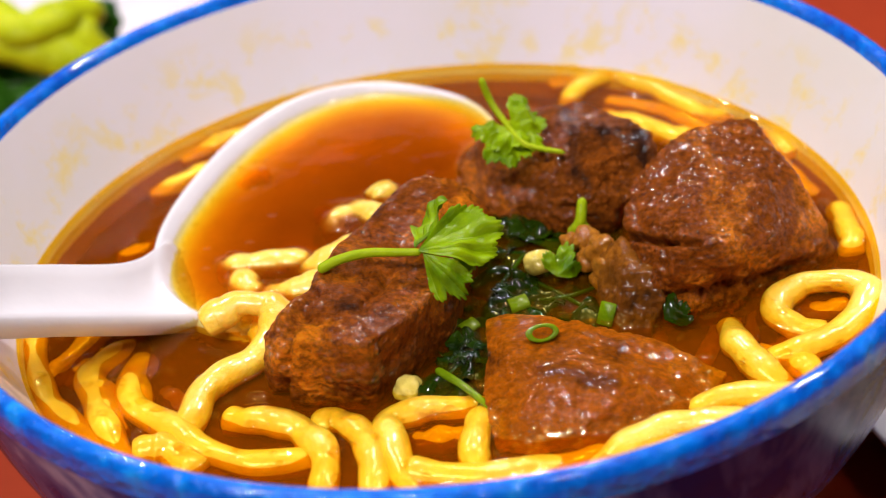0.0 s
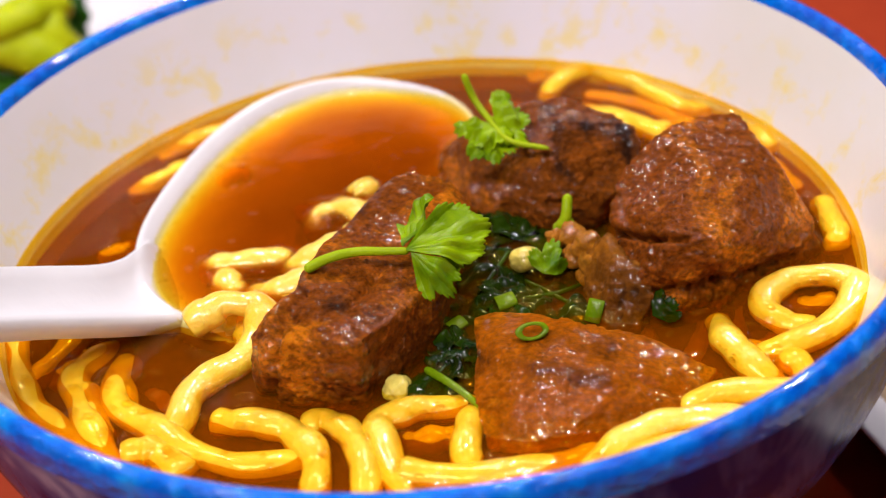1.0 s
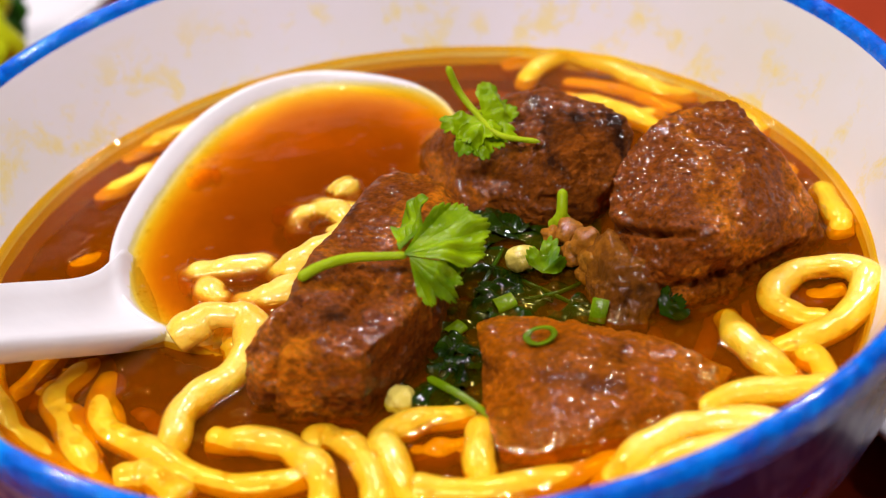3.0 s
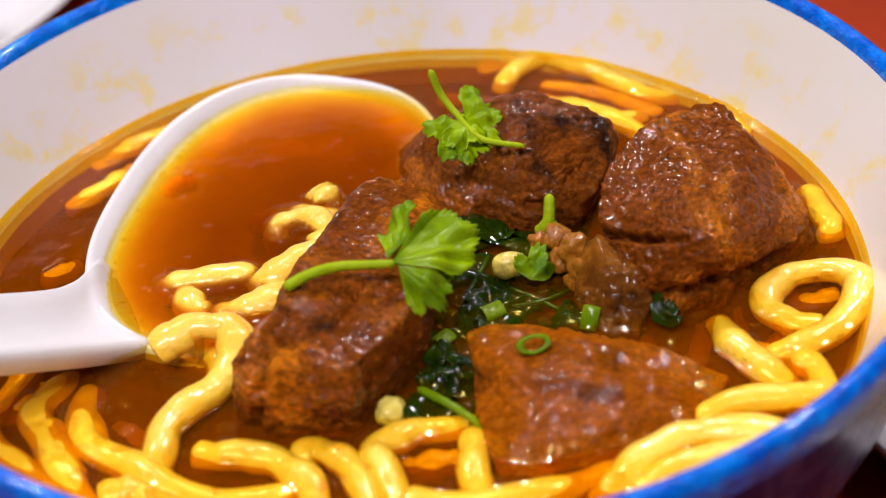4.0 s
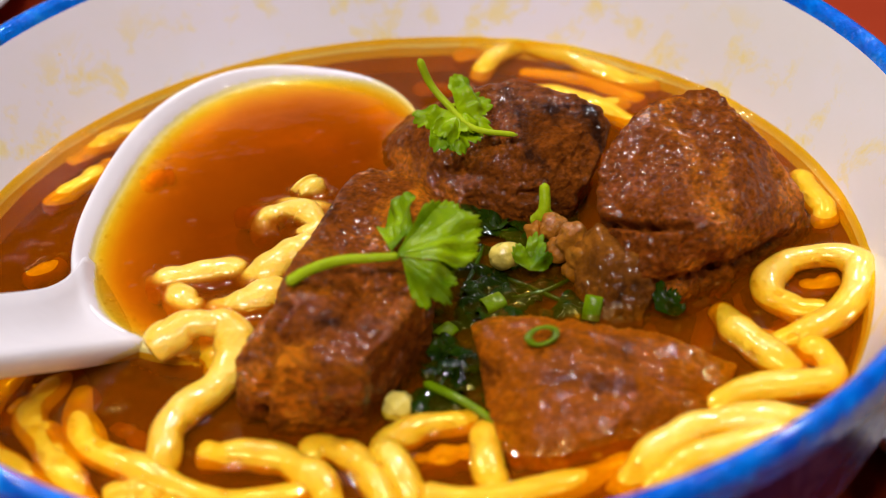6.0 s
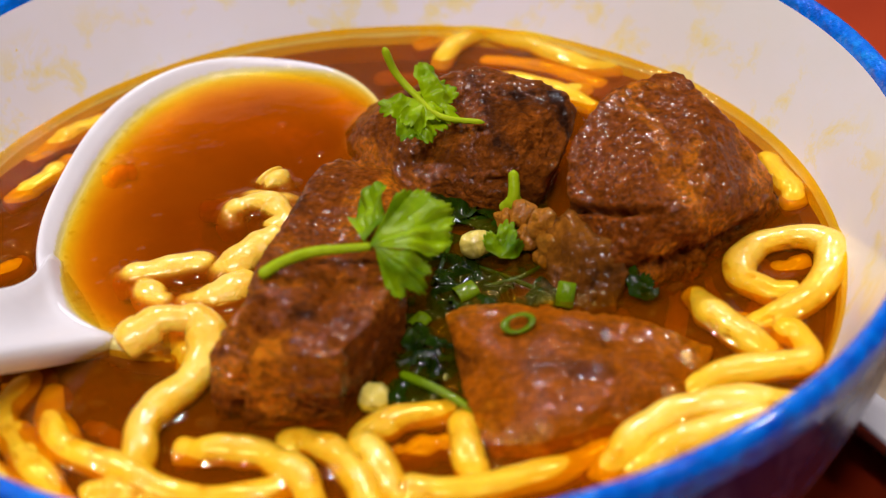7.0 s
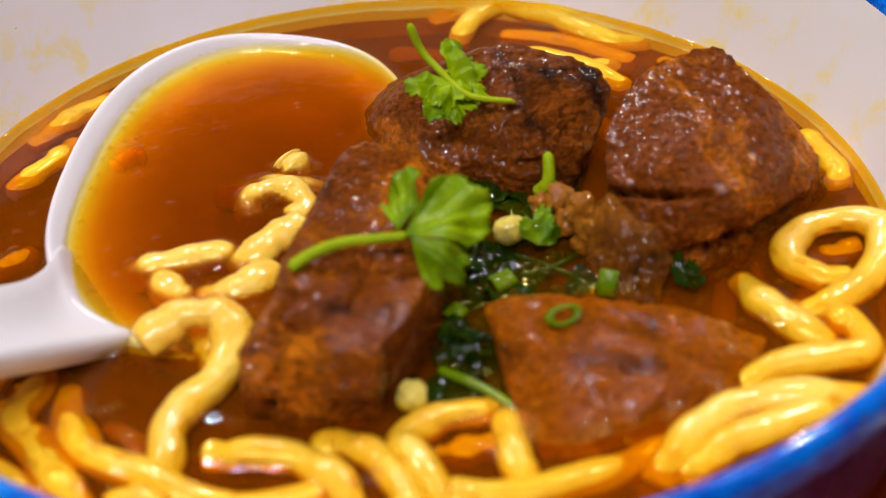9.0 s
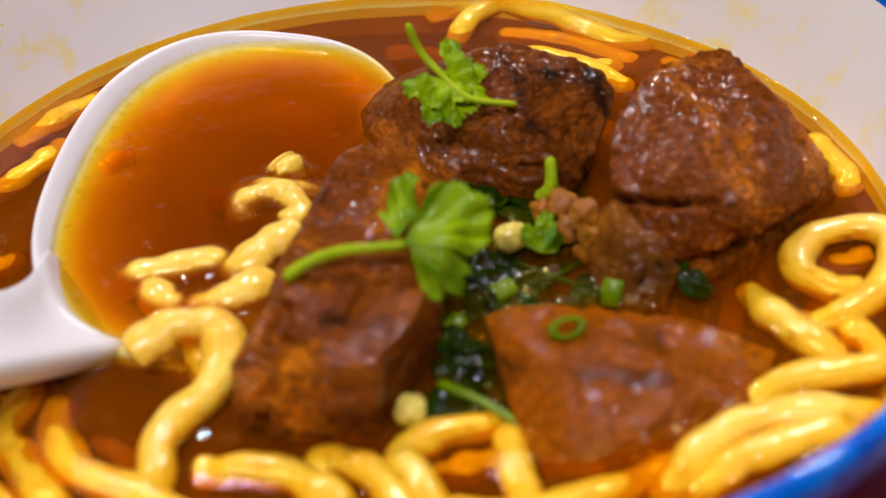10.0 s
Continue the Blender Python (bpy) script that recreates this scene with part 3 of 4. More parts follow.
beef("flat brown beef slice coated with broth, scallion on top",
     [(6.5, -26.4, 65.5), (11.1, -26.3, 66.5), (21.2, -29.8, 66.3), (37.5, -36.6, 64.0), (49.4, -42.5, 59.0), (42.0, -52.7, 58.0), (24.1, -58.7, 57.5), (13.6, -58.4, 57.5), (5.9, -56.1, 58.0), (4.6, -45.3, 62.0), (10.0, -39.9, 67.5), (15.6, -45.8, 67.8), (28.3, -48.9, 66.5)],
     M_BEEF_SOFT, 0.75, [(*[(30.5, -47.0, 66.0), (36.8, -51.2, 62.0)], 1.6, 1.4), (*[(24.0, -56.2, 60.0), (34.1, -55.6, 60.0)], 1.5, 1.2),
                        (*[(33.0, -40.0, 65.5), (38.0, -43.0, 64.5)], 0.9, 1.4), (*[(38.0, -40.0, 63.5), (44.0, -45.0, 62.0)], 0.8, 1.5), (*[(30.0, -43.0, 66.5), (35.0, -46.0, 66.0)], 0.7, 1.2),
                        (*[(40.0, -46.5, 63.0), (45.0, -47.0, 61.0)], 0.9, 1.5), (*[(22.0, -50.0, 66.0), (27.0, -52.5, 65.0)], 0.8, 0.9), (*[(34.0, -50.0, 65.0), (41.0, -51.0, 61.0)], 0.8, 1.4)], 12.4, (1, -0.3, 0))
beef("dark stewed beef chunk carrying a coriander sprig",
     [(31.3, 33.6, 76.5), (23.8, 31.5, 77.0), (39.7, 28.3, 74.5), (46.3, 19.8, 73.0), (44.0, 15.1, 69.5), (36.1, 5.8, 65.5), (25.1, 6.8, 65.0), (18.0, 12.4, 62.0), (8.6, 18.9, 60.0), (5.3, 30.6, 60.5), (8.5, 34.2, 67.0), (16.6, 31.8, 74.5), (30.6, 11.8, 72.5)] + [(6.8, 47.3, 59.2), (4.8, 37.8, 58.8), (13.2, 52.0, 61.0)],
     M_BEEF_DARK, 1.0, [(*[(14.9, 19.4, 66.0), (26.8, 10.7, 67.0)], 1.2, 1.0), (*[(16.3, 10.4, 64.0), (35.4, 7.4, 65.0)], 1.6, 2.6)], 21.9, (1, 0.4, 0.2), bottom=55.5)


def knob(label, balls, material, seed, whole):
    """Rounded nodules grown together into one lump."""
    lump = None
    for k, (x, y, z, r) in enumerate(balls):
        bm = bmesh.new()
        bmesh.ops.create_icosphere(bm, subdivisions=4, radius=1)
        for v in bm.verts:
            d = v.co.normalized()
            h = 1 + 0.34 * noise.noise(d * 1.4 + Vector((seed + k, 0, 0))) + 0.07 * noise.noise(d * 4 + Vector((0, seed + k, 0)))
            v.co = Vector((x, y, z)) / 1000 + d * (r / 1000 * h)
        if lump:
            part("nodule", bm, material, lump)
        else:
            lump = part("gristle_lump", bm, material, whole, label)
    return lump


knob("pale brown gristle lump beside the large beef chunk",
     [(*p, r) for p, r in zip([(25.1, -1.2, 64.0), (28.2, -2.1, 65.0), (30.5, -6.7, 65.5), (28.1, -5.6, 62.5), (31.8, -10.0, 63.5), (30.4, -9.5, 60.5)], (2.0, 2.6, 2.8, 2.4, 3.0, 2.4))], M_GRISTLE, 3.0, big_beef)
beef("soft brown fat strip hanging from the large beef chunk",
     [(29.8, -9.4, 66.2), (34.8, -9.5, 70.5), (39.6, -19.6, 68.6), (41.0, -24.6, 61.5), (37.3, -27.0, 58.2), (30.0, -24.6, 57.6), (28.4, -15.0, 60.0), (33.6, -18.8, 67.4)], M_SINEW, 1.7, [], 41.0, (0, 1, 0), "fat_strip", 5, 54, whole=big_beef)


# ---- noodles ----
def noodle(pts, r=2.75, flat=0.84):
    noodle.count += 1
    path = spline(mm([(x, y, z - noodle.sink) for x, y, z in pts]), 10)
    for k, c in enumerate(path):
        c += 0.0005 * Vector(noise.noise_vector(Vector((noodle.count * 5.1, k * 0.13, 0))))
    r *= noodle.fat
    noodle.paths.append((path, r / 1000))
    bm = tube(bmesh.new(), path, r / 1000, 18, flat, True, noodle.count * 3.7, 0.3)
    ob = part("noodle", bm, M_NOODLE)
    return tagged(ob, "thick pale yellow wheat noodle in broth", "noodle", "noodles in the soup")


noodle.count, noodle.sink, noodle.fat, noodle.paths = 0, -0.6, 1.2, []
# beside the spoon
noodle([(-45.3, 11.2, 56.9), (-40.2, 10.3, 58.3), (-33.9, 10.0, 58.9), (-28.8, 10.2, 57.9), (-25.2, 11.7, 54.3)])
noodle([(-41.0, 14.4, 55.8), (-40.1, 3.8, 58.5), (-37.5, 0.1, 57.3), (-34.4, -0.3, 54.3)])
noodle([(-47.4, -12.0, 60.4), (-44.6, -11.3, 62.2), (-41.0, -10.6, 63.4), (-37.3, -10.8, 63.8), (-33.9, -12.0, 63.0), (-32.9, -15.1, 61.5), (-34.6, -19.8, 59.9), (-38.3, -24.3, 59.2), (-43.5, -28.1, 59.2), (-47.0, -31.8, 59.0), (-48.7, -37.6, 58.4), (-50.6, -43.9, 57.0), (-51.4, -52.3, 56.0)], 2.7)
noodle([(-35.3, -5.4, 56.3), (-35.9, -12.7, 57.5), (-36.5, -17.5, 56.3)], 2.4)
noodle([(-36.3, -0.2, 55.3), (-32.1, -1.5, 58.3), (-26.8, -1.0, 59.3), (-21.1, 2.0, 58.3)])
noodle([(-28.2, 5.9, 56.9), (-24.7, 6.6, 59.3), (-19.9, 9.0, 60.5), (-13.6, 11.0, 60.9)])
noodle([(-21.6, 19.0, 57.1), (-21.6, 23.6, 58.3), (-17.5, 25.5, 59.3), (-13.1, 23.2, 59.5), (-12.2, 18.0, 59.3), (-15.8, 15.6, 58.7)], 2.3)
noodle([(-25.8, 32.4, 55.3), (-19.7, 29.0, 57.3), (-13.5, 26.6, 58.7), (-6.8, 22.7, 58.3)], 2.0)
noodle([(-12.0, 34.0, 59.5), (-10.6, 31.1, 58.5), (-9.0, 28.1, 56.3)], 2.6)
noodle([(-43.5, 45.0, 56.2), (-39.6, 47.9, 57.0), (-35.4, 49.6, 56.0)], 1.7)
# beyond the spoon, along the far wall
noodle.fat = 1.07
noodle.sink = 1.3
noodle([(-61.8, 47.2, 57.0), (-57.3, 48.2, 58.7), (-51.8, 52.0, 58.9), (-46.7, 59.5, 57.2)], 2.2)
noodle([(-55.6, 60.2, 57.2), (-50.4, 62.9, 58.9), (-44.1, 66.3, 59.1), (-36.7, 71.5, 57.6)], 2.2)
noodle([(-67.7, 23.8, 56.7), (-62.9, 24.9, 57.5), (-59.7, 28.3, 56.3)], 2.0)
# front left, under the handle
noodle.sink = 0.3
noodle([(-82.9, 5.6, 56.1), (-81.7, -5.8, 57.0), (-79.8, -17.8, 57.2), (-76.3, -27.5, 57.2), (-70.2, -36.2, 57.0), (-63.5, -44.6, 56.1)], 2.7)
noodle([(-68.7, 1.5, 55.0), (-71.6, -7.8, 56.4), (-76.0, -14.6, 56.4), (-78.5, -19.2, 55.4)], 2.4)
noodle([(-59.7, -6.8, 54.8), (-65.6, -13.0, 57.0), (-69.4, -19.6, 57.4), (-67.4, -30.5, 57.6), (-63.6, -40.4, 57.4), (-60.5, -49.9, 56.6)], 2.7)
noodle([(-73.2, -19.1, 54.6), (-71.1, -15.2, 56.2), (-66.6, -9.8, 55.8)], 2.0)
noodle([(-59.2, -12.0, 55.0), (-61.8, -22.9, 57.2), (-59.9, -31.9, 58.0), (-53.6, -38.8, 58.4), (-47.7, -46.0, 58.2), (-41.4, -50.9, 58.0), (-34.3, -52.8, 57.8), (-26.4, -51.3, 56.6)], 2.8)
noodle.sink = 0.5
noodle([(-42.9, -37.8, 57.1), (-38.5, -40.0, 58.6), (-33.2, -42.2, 59.1), (-28.1, -46.5, 59.1), (-24.9, -53.4, 58.9), (-25.5, -61.3, 58.3), (-27.0, -66.3, 56.3)], 2.8)
noodle([(-26.2, -42.8, 57.3), (-21.9, -43.6, 58.9), (-18.1, -48.0, 59.3), (-16.3, -55.2, 59.1), (-16.2, -63.2, 58.5), (-16.8, -69.6, 56.3)], 2.7)
noodle([(5.9, -42.4, 56.9), (-2.3, -42.5, 58.3), (-9.0, -43.7, 59.1), (-12.9, -46.1, 59.3), (-12.5, -53.7, 59.3), (-10.6, -62.8, 58.7), (-9.4, -68.4, 56.8)], 2.7)
noodle([(-12.2, -47.9, 54.8), (-4.9, -49.1, 56.5), (2.6, -50.0, 55.9)], 2.5)
noodle([(5.6, -41.4, 55.8), (3.5, -48.6, 58.9), (1.8, -55.9, 59.1), (2.1, -63.3, 57.3)], 2.6)
noodle([(-10.8, -60.0, 58.4), (-3.5, -62.4, 58.6), (4.4, -63.2, 58.3), (13.3, -62.4, 57.5), (22.5, -59.3, 56.2), (29.2, -53.5, 54.3)], 3.0)
noodle.sink = 0.7
noodle([(-59.1, -45.1, 57.8), (-55.3, -45.3, 58.7), (-51.7, -47.3, 58.5), (-47.5, -53.6, 57.7)], 3.2)
noodle([(-56.4, -20.6, 53.4), (-52.3, -26.1, 54.2), (-51.0, -31.7, 53.6)], 2.2)
noodle([(-70.1, -16.6, 56.2), (-67.9, -22.3, 57.0), (-66.0, -30.0, 57.2), (-62.7, -38.7, 56.8)], 2.7)
noodle([(-62.4, -14.7, 55.1), (-60.2, -24.2, 57.0), (-58.6, -32.6, 57.2), (-53.4, -37.9, 57.0), (-48.1, -44.3, 56.6), (-41.9, -49.6, 55.6)], 2.4)
# front right, along the near wall
noodle.sink = 0.3
noodle([(20.3, -66.7, 55.8), (24.2, -63.9, 57.8), (30.1, -59.8, 59.4), (37.2, -57.7, 60.5), (44.9, -58.1, 60.3), (53.3, -59.5, 58.8), (60.2, -60.2, 56.3)], 2.9)
noodle([(23.7, -67.8, 56.2), (28.1, -66.2, 58.2), (34.8, -63.8, 59.3), (43.9, -63.0, 59.7), (53.6, -61.2, 58.3)], 2.7)
noodle([(39.4, -51.2, 56.3), (44.1, -50.5, 58.7), (50.4, -49.9, 59.3), (57.1, -50.8, 59.3), (62.8, -50.7, 58.9), (64.2, -45.4, 58.5), (63.1, -41.0, 57.7), (61.2, -37.1, 55.8)], 2.7)
noodle([(69.7, -31.7, 57.5), (65.0, -30.6, 58.3), (62.0, -27.0, 58.9), (62.1, -22.1, 59.3), (66.8, -18.3, 59.7), (73.3, -17.8, 60.1), (78.2, -20.2, 60.1), (79.3, -24.6, 59.8), (74.5, -31.2, 59.3), (67.4, -36.0, 58.9), (61.9, -37.7, 58.5), (57.6, -37.6, 56.8)], 2.6)
noodle([(66.9, -18.9, 55.3), (70.7, -22.7, 56.7), (76.1, -22.8, 56.9)], 2.0)
noodle([(52.0, -24.0, 56.3), (52.7, -33.3, 58.9), (54.7, -39.7, 59.1), (57.6, -45.1, 57.9), (60.6, -48.0, 55.3)], 2.9)
noodle([(56.2, -34.0, 54.8), (59.5, -33.8, 55.7), (63.6, -30.4, 55.3)], 2.6)
noodle([(80.7, 11.9, 56.8), (80.7, 4.0, 58.5), (80.6, -2.7, 58.5), (80.0, -6.8, 56.8)], 2.6)
# far side
noodle.sink = 0.3
noodle([(28.0, 76.5, 56.6), (36.0, 76.8, 57.6), (45.3, 73.6, 58.0), (54.5, 66.4, 58.0), (62.0, 57.0, 57.4)], 2.4)
noodle([(40.0, 67.0, 55.8), (47.6, 62.4, 56.6), (55.2, 55.5, 56.6), (62.0, 47.0, 56.0)], 2.4)
noodle([(36.5, 59.5, 56.8), (44.5, 53.8, 58.0), (51.5, 46.2, 58.2), (56.5, 38.0, 57.2)], 2.3)
noodle([(66.0, 47.0, 56.0), (70.5, 38.0, 57.0), (74.5, 27.0, 57.0), (77.0, 16.0, 56.2)], 2.3)
noodle([(31.0, 66.6, 56.5), (33.1, 68.4, 58.9), (36.9, 71.8, 59.5), (42.9, 73.4, 59.5), (49.3, 68.5, 59.3), (54.1, 61.9, 59.1), (59.8, 54.4, 58.5), (66.8, 51.6, 56.9)], 2.2)
noodle([(38.0, 60.6, 56.8), (44.5, 52.7, 57.5), (51.2, 46.7, 57.9), (58.7, 47.9, 56.3)], 2.3)
noodle([(71.7, 48.0, 56.7), (73.9, 40.1, 58.1), (75.4, 32.0, 57.7)], 2.2)

# the rest of the heap, deep in the broth
heap = random.Random(11)
noodle.sink = 0.6
for i in range(40):
    a = radians(heap.choice((heap.uniform(185, 345), heap.uniform(-20, 75))))
    q = heap.uniform(0.044, 0.072)
    p, way, bend = Vector((q * math.cos(a), q * math.sin(a), 0)), a + heap.uniform(0.9, 2.2), heap.uniform(-0.35, 0.35)
    z, pts = heap.uniform(51.5, 54.2), []
    for k in range(6):
        out = Vector((p.x, p.y, 0))
        if out.length > 0.0735:
            p = out.normalized() * 0.0735
        pts.append((p.x * 1000, p.y * 1000, z + 0.8 * math.sin(k * 1.3 + i)))
        p = p + Vector((math.cos(way), math.sin(way), 0)) * 0.0085
        way += bend
    if min(((x / 1000 - SC.x) * V.x + (y / 1000 - SC.y) * V.y) ** 2 / 0.0295 ** 2 + ((x / 1000 - SC.x) * U.x + (y / 1000 - SC.y) * U.y) ** 2 / 0.0485 ** 2 for x, y, h in pts) < 1.2:
        continue
    noodle(pts, heap.uniform(2.2, 2.8))


# ---- the soup: a glossy face that creeps up everything it wets, over deeper tinted sheets ----
def liquid(name, depth, material, parent=None, step=0.0004):
    reach, n = 0.0868 - 0.55 * depth, int(0.0868 / step)
    wetted = None
    if depth == 0:
        verts, faces = [], []
        for ob in scene.objects:
            if ob.type == "MESH" and ob.name.split(".")[0] in ("noodle", "beef_chunk", "lean_meat", "fat_strip", "spoon_bowl", "handle"):
                o = len(verts)
                verts += [ob.matrix_world @ v.co for v in ob.data.vertices]
                faces += [[o + k for k in p.vertices] for p in ob.data.polygons]
        wetted = BVHTree.FromPolygons(verts, faces)
    index, co, quads = {}, [], []
    for i in range(-n, n + 1):
        for j in range(-n, n + 1):
            x, y = i * step, j * step
            r = math.hypot(x, y)
            if r > reach:
                continue
            z = LEVEL - depth
            if wetted:
                z += 0.0009 * math.exp(-max(0.0, 0.0843 - r) / 0.0007) + 0.00010 * noise.noise(Vector((x, y, 0)) * 95)
                place, _, _, d = wetted.find_nearest((x, y, z), 0.004)
                if place:
                    z += 0.0006 * math.exp(-d / 0.0008) * (0.8 + 0.5 * noise.noise(Vector((x, y, 1)) * 260))
                # a film lies over whatever barely breaks the face
                place, _, _, _ = wetted.ray_cast((x, y, LEVEL + FILM), (0, 0, -1), 0.004)
                if place:
                    z = max(z, place.z + 0.00008)
            else:
                p = Vector((x, y, z)) - SC
                if abs(p.dot(U) / SPOON_X) ** 2.5 + abs(p.dot(V) / SPOON_Y) ** 2.5 < 0.94:
                    continue
                z += 0.0003 * noise.noise(Vector((x, y, depth * 900)) * 120)
            index[i, j] = len(co)
            co.append((x, y, z))
    for i, j in index:
        q = [index.get(k) for k in ((i, j), (i + 1, j), (i + 1, j + 1), (i, j + 1))]
        if None not in q:
            quads.append(q)
    me = bpy.data.meshes.new(name)
    me.from_pydata(co, [], quads)
    me.materials.append(material)
    me.polygons.foreach_set("use_smooth", [True] * len(quads))
    ob = new(name, me)
    ob.parent = parent
    return ob


broth = tagged(liquid("broth", 0.0, M_BROTH[0]), "cloudy orange-brown beef broth with floating oil", "soup")
for depth, material in zip((0.0010, 0.0026, 0.0056), M_BROTH[1:]):
    liquid("broth_layer", depth, material, broth, 0.0015)


# ---- coriander, scallion, garlic ----
def frame_of(at, tip, face):
    y = (Vector(tip)).normalized()
    z = Vector(face)
    z = (z - y * z.dot(y)).normalized()
    x = y.cross(z)
    m = Matrix((x, y, z)).transposed().to_4x4()
    m.translation = Vector(at)
    return m


def blade(m, size, seed, lobes=3, spread=105, curl=0.25, thick=0.00022, teeth=5, cut=0.28, tooth=0.10, pleat=0.0):
    """A lobed, toothed leaf with folded veins, growing along y from its stalk."""
    bm, na, nr = bmesh.new(), 132, 12
    grid = []
    for side in (1, -1):
        layer = []
        for j in range(nr + 1):
            row = []
            for i in range(na + 1):
                u = i / na
                a = radians(spread) * (2 * u - 1)
                lob = abs(math.cos(math.pi * lobes * (u - 0.5))) if lobes % 2 else abs(math.sin(math.pi * lobes * (u - 0.5)))
                too = abs(math.sin(math.pi * lobes * teeth * (u + 0.03 * noise.noise(Vector((seed, u * 6, 5)))) + seed))
                rr = 0.82 - cut + cut * lob ** 0.7 + tooth * (1 + noise.noise(Vector((seed, u * 9, 1.7)))) * too ** 0.7 + 0.71 * cut * noise.noise(Vector((seed, u * 4, 0.3)))
                rr *= (1 - 0.30 * abs(2 * u - 1) ** 2) * size
                r = rr * j / nr
                x, y = r * math.sin(a), r * math.cos(a)
                f = min(1.0, r / (0.85 * size))
                z = curl * size * (0.10 * (1 - lob) * f - 0.55 * f * f * (0.6 + 0.5 * noise.noise(Vector((u * 2.5, seed, 0)))))
                z += size * (pleat * abs(math.sin(math.pi * 5 * u + seed)) * f + (0.24 - pleat) * noise.noise(Vector((x / size * 3.2, y / size * 3.2, seed))) + 0.055 * noise.noise(Vector((x / size * 8, y / size * 9, seed)))) * min(1, f * 2) + side * thick / 2 * (1 - 0.6 * f)
                row.append(bm.verts.new(m @ Vector((x, y, z))))
            layer.append(row)
        grid.append(layer)
        for j in range(nr):
            for i in range(na):
                q = (layer[j][i], layer[j][i + 1], layer[j + 1][i + 1], layer[j + 1][i])
                bm.faces.new(q if side > 0 else q[::-1])
    a, b = grid
    for i in range(na):
        bm.faces.new((a[nr][i], a[nr][i + 1], b[nr][i + 1], b[nr][i]))
    return bm




def sprig(label, stems, leaves, leaf_mat=M_LEAF, stem_mat=M_STEM, sink=0.0):
    ob = base("coriander_sprig", (0, 0, 0), label, "herb", "coriander in the soup")
    for pts, r in stems:
        path = spline(mm([(x, y, z - sink) for x, y, z in pts]), 10)
        part("stem", tube(bmesh.new(), path, lambda u: r / 1000 * (1.05 - 0.35 * u), 10, 1.0, True, r, 0.1), stem_mat, ob, "pale green stem")
    for (foot, tip), face, size, seed, lobes, spread, curl, *edge in leaves:
        a, b = Vector(foot) / 1000, Vector(tip) / 1000
        a.z -= sink / 1000
        b.z -= sink / 1000
        part("leaf", blade(frame_of(a, b - a, face), size / 1000, seed, lobes, spread, curl, 0.00022, *edge), leaf_mat, ob)
    return ob


sprig("fresh green coriander sprig lying across beef",
      [([(-23.4, -20.6, 76.5), (-19.2, -19.4, 77.6), (-13.9, -19.1, 78.2), (-8.6, -20.3, 78.4), (-3.9, -21.2, 78.4)], 1.05), ([(-3.9, -21.2, 78.4), (1.0, -19.2, 78.6), (5.4, -15.2, 78.0)], 0.6)],
      [([(-5.0, -19.8, 78.6), (0.2, -3.0, 80.0)], (-0.55, -0.75, 0.45), 19.0, 1.3, 1, 24, 0.2, 9, 0.10, 0.04, 0.03),
       ([(-4.6, -21.4, 78.8), (14.4, -15.6, 80.0)], (-0.05, -0.66, 0.75), 20.0, 4.1, 3, 35, 0.40, 6, 0.07, 0.035, 0.05),
       ([(-3.6, -21.2, 78.2), (4.2, -29.4, 71.0)], (0.2, -0.9, 0.35), 13.0, 8.6, 3, 33, 0.4, 4, 0.14, 0.05, 0.04),
       ([(1.1, -18.4, 78.4), (9.6, -21.4, 74.0)], (0.25, -0.7, 0.6), 9.5, 2.7, 3, 45, 0.5, 4, 0.12, 0.05, 0.05)])
sprig("fresh green coriander sprig on dark beef",
      [([(11.5, 28.9, 86.5), (13.1, 27.6, 81.5), (15.6, 23.5, 78.5), (19.0, 18.3, 76.0), (26.7, 15.8, 74.5)], 0.75), ([(15.6, 23.5, 78.5), (19.1, 23.2, 78.6)], 0.5)],
      [([(16.7, 22.1, 78.6), (27.3, 24.9, 78.6)], (0.1, -0.6, 0.8), 9.6, 5.5, 3, 85, 0.3),
       ([(15.5, 22.7, 78.0), (11.5, 14.8, 74.5)], (-0.2, -0.8, 0.55), 8.6, 7.3, 3, 95, 0.35),
       ([(16.5, 21.1, 77.5), (15.0, 14.3, 73.0)], (0.1, -0.85, 0.5), 8.0, 3.9, 3, 80, 0.35)])
sprig("small green coriander stem standing in broth",
      [([(25.9, 2.8, 63.5), (27.5, 1.5, 66.5), (28.6, 4.6, 70.5)], 1.4), ([(27.8, 1.8, 66.5), (29.5, 2.1, 63.5)], 1.0)], [])
sprig("green coriander stem and dark leaves sunk in broth",
      [([(-3.6, -33.5, 61.2), (0.8, -39.7, 61.6), (4.0, -44.7, 61.4), (6.3, -47.5, 60.4)], 0.8)],
      [([(4.8, -25.9, 60.9), (-0.4, -32.7, 61.2)], (0, -0.3, 1), 9.0, 9.2, 3, 80, 0.2), ([(-0.1, -26.9, 60.9), (3.2, -33.4, 61.2)], (0.1, -0.3, 1), 7.0, 6.6, 3, 80, 0.2)], M_SOAKED, M_SCALLION, 0.8)
